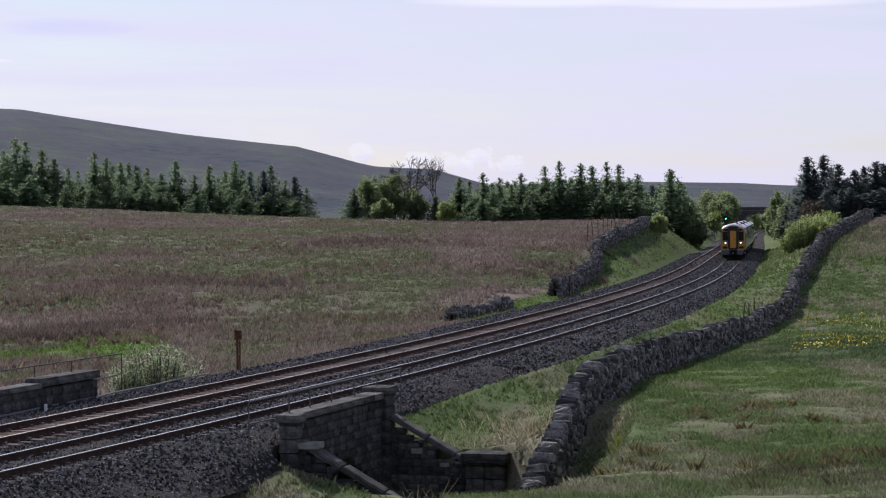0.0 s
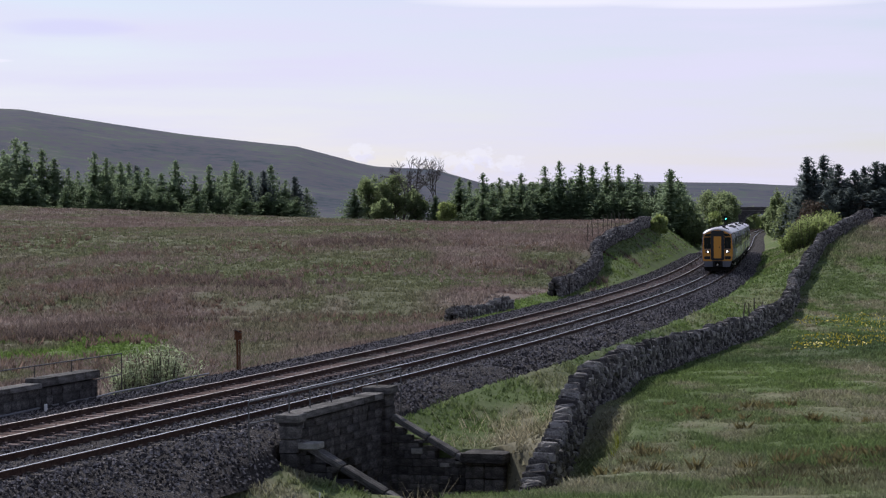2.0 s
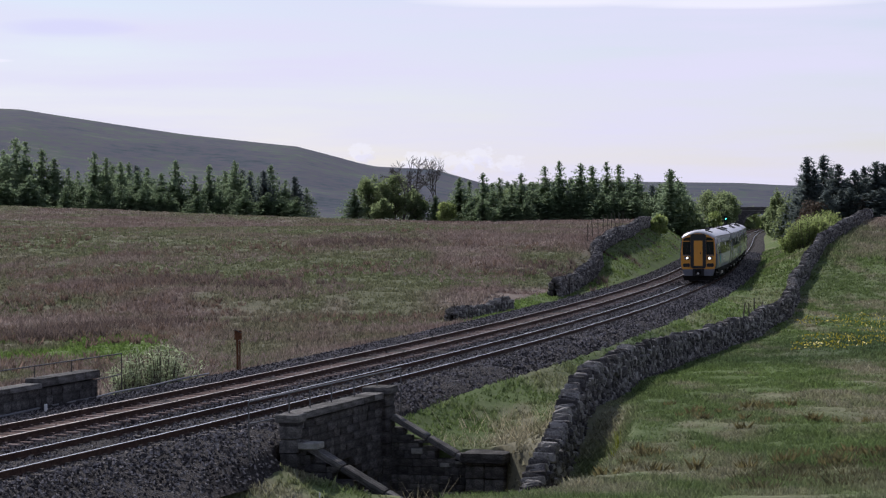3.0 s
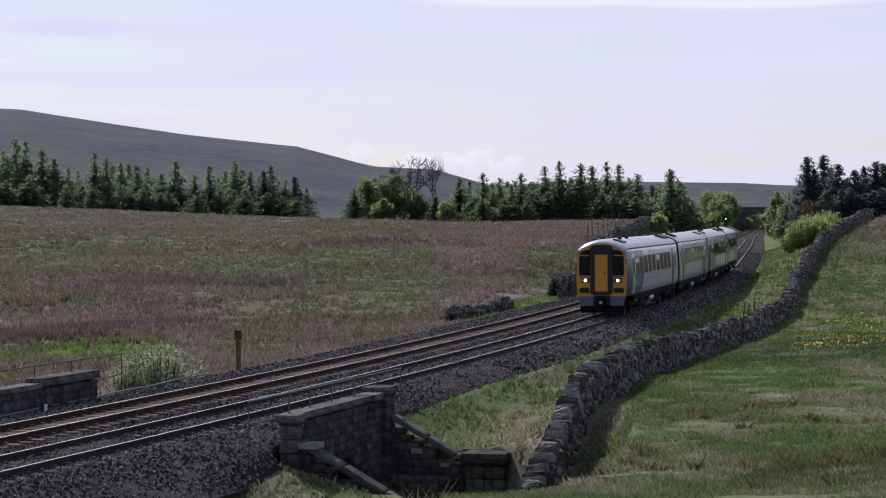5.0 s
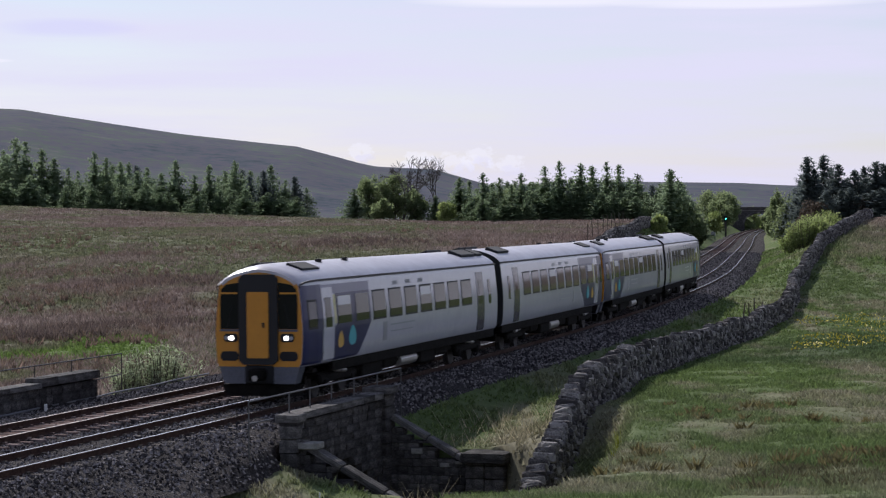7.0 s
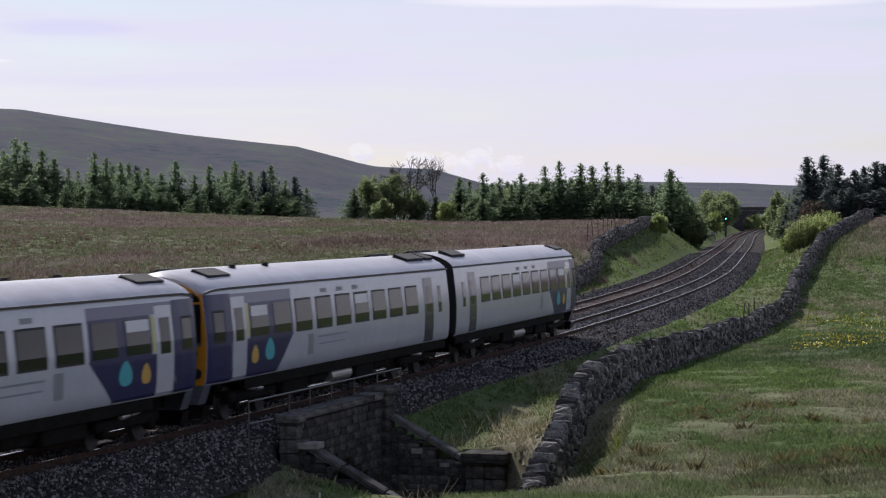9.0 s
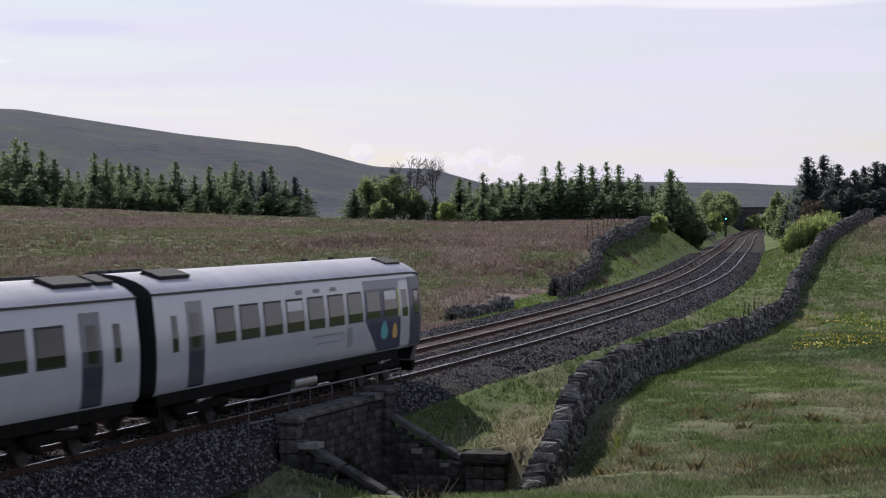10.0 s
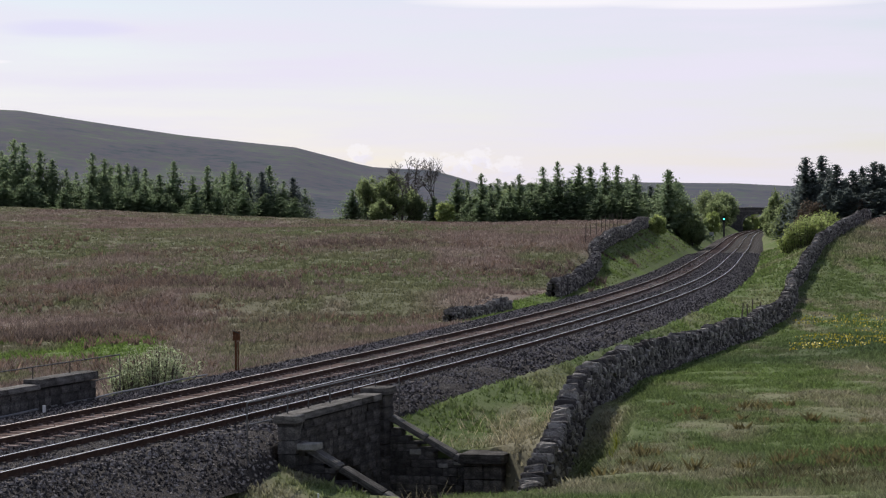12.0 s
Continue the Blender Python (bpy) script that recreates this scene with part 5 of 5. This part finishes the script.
M_cyan = plain("turquoise patch", (0.03, 0.36, 0.42), 0.4)
M_gold = plain("golden patch", (0.55, 0.33, 0.04), 0.4)
M_cream = plain("pale yellow door edge", (0.50, 0.47, 0.20), 0.4)
M_grey = plain("grey lettering", (0.20, 0.21, 0.23), 0.5)
M_lamp = plain("lit headlamp", (1.0, 0.95, 0.85), 0.3, glow=3.5)
M_lampoff = plain("unlit lamp glass", (0.35, 0.36, 0.38), 0.15)
M_line = plain("roof gutter", (0.035, 0.03, 0.035), 0.6)


def glazing(n, l, b):
    b.inputs["Base Color"].default_value = (0.012, 0.014, 0.014, 1)
    b.inputs["Roughness"].default_value = 0.06
    b.inputs["IOR"].default_value = 1.45
    b.inputs["Specular IOR Level"].default_value = 0.2


M_glass = material("tinted window glass", glazing)
M_pale_glass = plain("pale hopper blind", (0.52, 0.53, 0.56), 0.25)

# half profile of the body: half width and height over the rails
PROFILE = ((1.24, 1.02), (1.31, 1.12), (1.345, 1.45), (1.36, 1.95), (1.352, 2.30), (1.297, 2.85), (1.257, 3.20), (1.238, 3.34))
ROOF = ((1.238, 3.34), (1.17, 3.46), (1.02, 3.58), (0.80, 3.69), (0.52, 3.78), (0.26, 3.83), (0.0, 3.85))
PZ, PW = [p[1] for p in PROFILE], [p[0] for p in PROFILE]
HALF = 11.38


def taper(k):
    """Width and height factors towards the cab end; k metres from its face."""
    return float(np.interp(k, (0, 0.12, 0.45, 1.2, 2.0), (0.925, 0.945, 0.97, 0.995, 1.0))), float(np.interp(k, (0, 0.12, 0.4, 0.9, 1.7), (0.945, 0.968, 0.985, 0.996, 1.0)))


def shell(prof, ks, cab, both=True, off=0.0):
    """A skin swept along the car from a half profile mirrored."""
    bm = bmesh.new()
    pts = list(prof) + [(-w, z) for w, z in reversed(prof) if w > 0 or not both] if both else list(prof)
    rows = []
    for k in ks:
        fw, fz = taper(k) if cab else (1, 1)
        rows.append([bm.verts.new((w * fw + math.copysign(off, w) * (w != 0), -HALF + k, 1.02 + (z - 1.02) * fz + off * (w == 0))) for w, z in pts])
    for a, b in zip(rows[:-1], rows[1:]):
        for i in range(len(pts) - 1):
            bm.faces.new((a[i], a[i + 1], b[i + 1], b[i]))
    return bm


def panel(k0, k1, z0, z1, side, off=0.012, skew=0.0, wide_off=None):
    """A plate that follows the body side between two places and heights; skew leans its far end."""
    bm = bmesh.new()
    zs = sorted([z0, z1] + [z for z in PZ if z0 + 0.02 < z < z1 - 0.02])
    count = 9 if k0 < 2 else 3
    ks = np.linspace(k0, k1, count)
    outer, inner = [], []
    for j, k in enumerate(ks):
        ro, ri = [], []
        for z in zs:
            kk = k + skew * (z - z0) / (z1 - z0) * j / (count - 1)
            fw, fz = taper(kk)
            w = float(np.interp(z, PZ, PW)) * fw
            ro.append(bm.verts.new((side * (w + off), -HALF + kk, z)))
            ri.append(bm.verts.new((side * (w - 0.03), -HALF + kk, z)))
        outer.append(ro)
        inner.append(ri)
    for a, b in zip(outer[:-1], outer[1:]):
        for i in range(len(zs) - 1):
            bm.faces.new((a[i], a[i + 1], b[i + 1], b[i]))
    loop_o = outer[0] + [r[-1] for r in outer[1:-1]] + outer[-1][::-1] + [r[0] for r in outer[-2:0:-1]]
    loop_i = inner[0] + [r[-1] for r in inner[1:-1]] + inner[-1][::-1] + [r[0] for r in inner[-2:0:-1]]
    for i in range(len(loop_o)):
        j = (i + 1) % len(loop_o)
        bm.faces.new((loop_o[i], loop_o[j], loop_i[j], loop_i[i]))
    bmesh.ops.recalc_face_normals(bm, faces=bm.faces)
    bm.normal_update()
    bm.faces.ensure_lookup_table()
    if bm.faces[0].normal.x * side < 0:
        bmesh.ops.reverse_faces(bm, faces=bm.faces)
    return bm


def plate(points, y0, y1):
    """A flat plate in the face of the cab: points as (x, z), from depth y0 out to y1."""
    bm = bmesh.new()
    a = [bm.verts.new((x, y0, z)) for x, z in points]
    b = [bm.verts.new((x, y1, z)) for x, z in points]
    bm.faces.new(b)
    for i in range(len(points)):
        j = (i + 1) % len(points)
        bm.faces.new((a[i], a[j], b[j], b[i]))
    bmesh.ops.recalc_face_normals(bm, faces=bm.faces)
    return bm


def slab(x0, x1, z0, z1, y0, y1, cut=0.04):
    return plate([(x0 + cut, z0), (x1 - cut, z0), (x1, z0 + cut), (x1, z1 - cut), (x1 - cut, z1), (x0 + cut, z1), (x0, z1 - cut), (x0, z0 + cut)], y0, y1)


def bogie(car, k):
    y = -HALF + k
    bo = part("bogie", boxed(-1.02, 1.02, y - 1.7, y + 1.7, 0.52, 0.72, 0.04), M_under, car)
    for x in (-1.05, 1.05):
        part("side_frame", boxed(x - 0.09, x + 0.09, y - 1.75, y + 1.75, 0.42, 0.68, 0.05), M_under, bo)
        part("damper", tubed((x * 1.1, y - 0.5, 0.75), (x * 1.1, y + 0.5, 0.68), 0.06), M_tank, bo)
        part("air_spring", tubed((x * 0.92, y, 0.68), (x * 0.92, y, 1.0), 0.26, 12), M_rubber, bo)
        for d in (-1.3, 1.3):
            part("axle_box", boxed(x - 0.13, x + 0.13, y + d - 0.16, y + d + 0.16, 0.28, 0.56, 0.05), M_under, bo)
    for d in (-1.3, 1.3):
        for x in (-0.75, 0.75):
            bm = bmesh.new()
            tube(bm, (x - 0.065, y + d, 0.42), (x + 0.065, y + d, 0.42), 0.42, 28)
            tube(bm, (x - math.copysign(0.05, x), y + d, 0.42), (x - math.copysign(0.10, x), y + d, 0.42), 0.455, 28)
            part("wheel", bm, M_wheel, bo)
        part("axle", tubed((-0.7, y + d, 0.42), (0.7, y + d, 0.42), 0.08, 10), M_under, bo)


def railcar(lit, label):
    """A driving railcar: cab face at -Y, gangway at +Y, origin on the rails at its middle."""
    car = thing("railcar", Matrix(), label, "train", "cars of the train")
    ks = [0, 0.06, 0.12, 0.28, 0.45, 0.8, 1.2, 2.0] + list(np.linspace(3.5, 22.6, 14))
    body = part("body", shell(PROFILE + ROOF[1:2], ks, True), M_white, car, "", True)
    # close the skin below and at the gangway end
    part("floor_pan", boxed(-1.2, 1.2, -HALF + 0.5, -HALF + 22.6, 0.98, 1.10), M_under, car)
    pts = list(PROFILE) + list(ROOF[1:])
    full = pts + [(-w, z) for w, z in reversed(pts[:-1])]
    part("end_wall", plate([(w * 0.995, z * 0.998) for w, z in full], -HALF + 22.45, -HALF + 22.6), M_rubber, car)
    part("roof", shell(((1.250, 3.36),) + ROOF[1:], ks, True, True, 0.006), M_roof, car, "dirty white curved roof", True)
    for sd in (-1, 1):
        bm = bmesh.new()
        rings = []
        for k in ks:
            fw, fz = taper(k)
            x, z = sd * (1.250 * fw + 0.012), 1.02 + (3.37 - 1.02) * fz
            rings.append([bm.verts.new((x + a, -HALF + k, z + b)) for a, b in ((-0.02, -0.026), (0.02, -0.026), (0.02, 0.026), (-0.02, 0.026))])
        for a, b in zip(rings[:-1], rings[1:]):
            for i in range(4):
                bm.faces.new((a[i], a[(i + 1) % 4], b[(i + 1) % 4], b[i]))
        part("gutter", bm, M_line, car)
    # roof fittings
    for k, x, L, w in ((1.5, 0.66, 1.6, 0.5), (1.5, -0.66, 1.6, 0.5), (19.6, 0.62, 2.0, 0.5), (19.6, -0.62, 2.0, 0.5), (21.8, 0.62, 0.9, 0.5)):
        z = float(np.interp(abs(x), [p[0] for p in reversed(ROOF)], [p[1] for p in reversed(ROOF)]))
        bm = boxed(-w / 2, w / 2, -L / 2, L / 2, -0.10, 0.05, 0.02)
        bmesh.ops.transform(bm, matrix=pose(x, -HALF + k + L / 2 - 0.4, z + (0.0 if k < 2 else 0.05), 0, math.copysign(20, x), 0), verts=bm.verts)
        part("roof_vent", bm, M_black, car, "dark louvred roof vent")
    for k in (4.3, 6.9):
        bm = tubed((0.35, -HALF + k, 3.75), (0.35, -HALF + k, 3.91), 0.10, 12)
        part("roof_pod", bm, M_black, car)
    # sides
    for sd in (1, -1):
        part("cab_side", panel(0.02, 1.57, 1.05, 3.24, sd, 0.010), M_blue, car, "dark blue cab side")
        w = part("cab_window", panel(0.42, 1.05, 2.08, 2.78, sd, 0.018), M_glass, car)
        part("frame", panel(0.36, 1.11, 2.02, 2.84, sd, 0.014), M_rubber, w)
        part("grab_rail", boxed(sd * 1.33 - 0.02, sd * 1.33 + 0.03 * sd + 0.02, -HALF + 1.5, -HALF + 1.54, 1.3, 2.0), M_lampoff, car)
        door = part("door", panel(1.62, 2.62, 1.08, 3.14, sd, 0.009), M_white, car, "pale grey sliding plug door")
        part("door_window", panel(1.80, 2.42, 2.02, 2.86, sd, 0.015), M_glass, door)
        part("door_seal", panel(1.57, 1.62, 1.08, 3.14, sd, 0.008), M_rubber, door)
        part("door_edge", panel(2.64, 2.86, 2.10, 2.92, sd, 0.009), M_cream, car)
        part("blue_band", panel(1.58, 6.3, 2.95, 3.22, sd, 0.005), M_bluesheen, car, "dark blue band above the windows with painted sky reflection")
        part("blue_window_band", panel(2.88, 6.3, 2.02, 2.96, sd, 0.004), M_blue, car)
        part("blue_skirt", panel(2.64, 5.0, 1.06, 2.04, sd, 0.005, skew=1.35), M_blue, car, "dark blue swept panel")
        part("golden_patch", slab_side(3.0, 3.5, 1.38, 1.86, sd), M_gold, car)
        part("turquoise_patch", slab_side(4.05, 4.75, 1.40, 1.98, sd), M_cyan, car)
        for i in range(9):
            k = 3.0 + 1.80 * i
            win = part("window", panel(k, k + 1.32, 2.08, 2.88, sd, 0.014), M_glass, car)
            part("seal", panel(k - 0.05, k + 1.37, 2.03, 2.93, sd, 0.009), M_rubber if i > 1 else M_blue, win)
            if i in (0, 5):
                part("hopper", panel(k + 0.03, k + 1.29, 2.60, 2.86, sd, 0.017), M_pale_glass, win)
        d2 = part("door", panel(19.55, 20.6, 1.08, 3.14, sd, 0.009), M_inner, car, "grey-blue sliding plug door")
        part("door_window", panel(19.85, 20.35, 2.02, 2.86, sd, 0.015), M_glass, d2)
        part("narrow_window", panel(21.25, 21.6, 1.98, 2.84, sd, 0.012), M_glass, car)
        # unreadable lettering as bars, small vents
        part("lettering", panel(7.6, 8.05, 1.35, 1.92, sd, 0.006), M_grey, car)
        part("lettering", panel(8.5, 11.2, 1.78, 1.83, sd, 0.006), M_grey, car)
        part("lettering", panel(8.6, 11.0, 1.58, 1.62, sd, 0.006), M_grey, car)
        for k in (8.9, 10.4, 11.9):
            part("side_vent", panel(k, k + 0.55, 3.02, 3.14, sd, 0.006), M_grey, car)
    # cab face
    fy = -HALF
    fw, fz = taper(0)
    face = [(w * fw, 1.02 + (z - 1.02) * fz) for w, z in full]
    part("cab_face", plate(face, fy + 0.4, fy - 0.004), M_yellow, car, "warning yellow cab front")
    arch = [(w * fw, 1.02 + (z - 1.02) * fz) for w, z in list(ROOF)[1:] + [(-a, b) for a, b in reversed(ROOF[1:-1])]]
    low = [(x * 0.965, z - 0.075) for x, z in reversed(arch)]
    part("brow", plate(arch + low, fy + 0.05, fy - 0.03), M_roof, car, "pale roof brow over the cab")
    part("door_surround", slab(-0.56, 0.56, 1.08, 3.56, fy, fy - 0.10, 0.12), M_rubber, car, "black gangway surround")
    gd = part("gangway_door", slab(-0.31, 0.31, 1.26, 3.08, fy - 0.05, fy - 0.13, 0.02), M_yellow, car, "yellow gangway door")
    part("handle", boxed(0.14, 0.20, fy - 0.16, fy - 0.13, 2.10, 2.24), M_black, gd)
    for sd in (-1, 1):
        ws = part("windscreen", plate([(sd * 0.57, 2.06), (sd * 1.12, 2.06), (sd * 1.12, 2.9), (sd * 1.08, 3.16), (sd * 0.94, 3.28), (sd * 0.57, 3.34)], fy, fy - 0.02), M_glass, car, "dark cab windscreen")
        part("visor_bar", boxed(min(sd * 0.62, sd * 1.09), max(sd * 0.62, sd * 1.09), fy - 0.03, fy - 0.02, 3.02, 3.07), M_yellow, ws)
        part("wiper", tubed((sd * 0.9, fy - 0.04, 2.10), (sd * 0.75, fy - 0.04, 2.75), 0.012, 6), M_black, ws)
        part("sill", boxed(min(sd * 0.58, sd * 1.13), max(sd * 0.58, sd * 1.13), fy - 0.03, fy, 1.99, 2.05), M_greyp, ws)
        part("lamp_cluster", slab(min(sd * 0.62, sd * 1.02), max(sd * 0.62, sd * 1.02), 1.70, 1.93, fy, fy - 0.03, 0.06), M_black, car)
        part("headlamp", tubed((sd * 0.80, fy - 0.03, 1.81), (sd * 0.80, fy - 0.05, 1.81), 0.07, 16), M_lamp if lit else M_lampoff, car)
        part("marker_lamp", tubed((sd * 0.94, fy - 0.03, 1.81), (sd * 0.94, fy - 0.045, 1.81), 0.06, 12), M_lampoff, car)
        part("grille", slab(min(sd * 0.60, sd * 1.12), max(sd * 0.60, sd * 1.12), 1.18, 1.44, fy, fy - 0.02, 0.07), M_black, car)
        part("valance", plate([(sd * 0.42, 0.55), (sd * 1.02, 0.55), (sd * 1.18, 1.04), (sd * 0.42, 1.04)], fy + 0.5, fy + 0.02), M_greyp, car, "grey blue lower valance")
    part("coupler_box", boxed(-0.42, 0.42, fy - 0.02, fy + 0.8, 0.55, 1.08, 0.04), M_black, car)
    part("coupler", boxed(-0.22, 0.22, fy - 0.38, fy + 0.4, 0.66, 0.98, 0.05), M_under, car)
    part("coupler_eye", tubed((0, fy - 0.38, 0.72), (0, fy - 0.42, 0.72), 0.08, 12), M_tank, car)
    part("obstacle_deflector", plate([(-1.05, 0.20), (1.05, 0.20), (1.12, 0.52), (-1.12, 0.52)], fy + 0.55, fy + 0.15), M_under, car)
    # underframe
    part("underframe", boxed(-1.05, 1.05, -HALF + 5.9, -HALF + 17.0, 0.55, 1.0, 0.03), M_under, car)
    # added dark strips stand for the shade below the body sides
    for sd in (-1, 1):
        part("side_skirt", boxed(min(sd * 1.2, sd * 1.26), max(sd * 1.2, sd * 1.26), -HALF + 2.7, -HALF + 22.4, 0.74, 1.04, 0.02), M_under, car)
    for k0, k1, z0, w in ((6.0, 8.2, 0.36, 1.16), (8.5, 10.0, 0.45, 1.1), (12.6, 14.4, 0.34, 1.18), (14.7, 16.2, 0.48, 1.1)):
        part("equipment_case", boxed(-w, w, -HALF + k0, -HALF + k1, z0, 1.0, 0.05), M_under, car)
    part("fuel_tank", tubed((0.98, -HALF + 10.3, 0.58), (0.98, -HALF + 12.2, 0.58), 0.19, 14), M_tank, car, "brushed silver tank under the floor")
    part("fuel_tank", tubed((-0.98, -HALF + 10.3, 0.58), (-0.98, -HALF + 12.2, 0.58), 0.19, 14), M_tank, car)
    bogie(car, 3.75)
    bogie(car, 19.1)
    # gangway bellows to the next car
    bm = bmesh.new()
    for i in range(7):
        y = -HALF + 22.6 + 0.07 * i
        q = 0.0 if i % 2 else 0.05
        box(bm, -0.72 - q, 0.72 + q, y, y + 0.06, 1.0 - q, 3.35 + q)
    part("gangway_bellows", bm, M_rubber, car)
    return car


def slab_side(k0, k1, z0, z1, sd):
    """A rounded patch on the body side."""
    bm = bmesh.new()
    c, h, a, b = (k0 + k1) / 2, (z0 + z1) / 2, (k1 - k0) / 2, (z1 - z0) / 2
    rim = []
    for i in range(14):
        t = 2 * math.pi * i / 14
        k, z = c + a * math.cos(t) * (1 - 0.35 * math.sin(t)), h + b * math.sin(t)
        rim.append((-HALF + k, z, float(np.interp(z, PZ, PW))))
    o = [bm.verts.new((sd * (w + 0.011), y, z)) for y, z, w in rim]
    n = [bm.verts.new((sd * (w - 0.02), y, z)) for y, z, w in rim]
    bm.faces.new(o)
    for i in range(14):
        bm.faces.new((o[i], o[(i + 1) % 14], n[(i + 1) % 14], n[i]))
    bmesh.ops.recalc_face_normals(bm, faces=bm.faces)
    return bm


CAR = 23.4


def nose_at(t):
    """The line's metre at which the nose of the train stands."""
    u = t - 6.5
    return 34.6 - 27.09 * u + (0.045 if u < 0 else 0.03) * u * u


front = railcar(True, "leading diesel railcar, pale grey and dark blue with yellow cab front")
plain_car = railcar(False, "diesel railcar, pale grey and dark blue with yellow cab front")
cars = [(front, 0), (plain_car, 180), (copy_thing(plain_car, Matrix()), 0), (copy_thing(plain_car, Matrix()), 180)]


def motions():
    times = [0.25 * i for i in range(49)]
    for i, (car, turn) in enumerate(cars):
        rows = []
        for t in times:
            s = nose_at(t) + CAR * i + 11.4
            a, b = Vector(on_line(s - 7.7)), Vector(on_line(s + 7.7))
            m, d = (a + b) / 2, b - a
            rows.append((t, pose(m.x, m.y, m.z, 0, 0, turn - math.degrees(math.atan2(d.x, d.y)))))
        walk(car, rows)


motions()
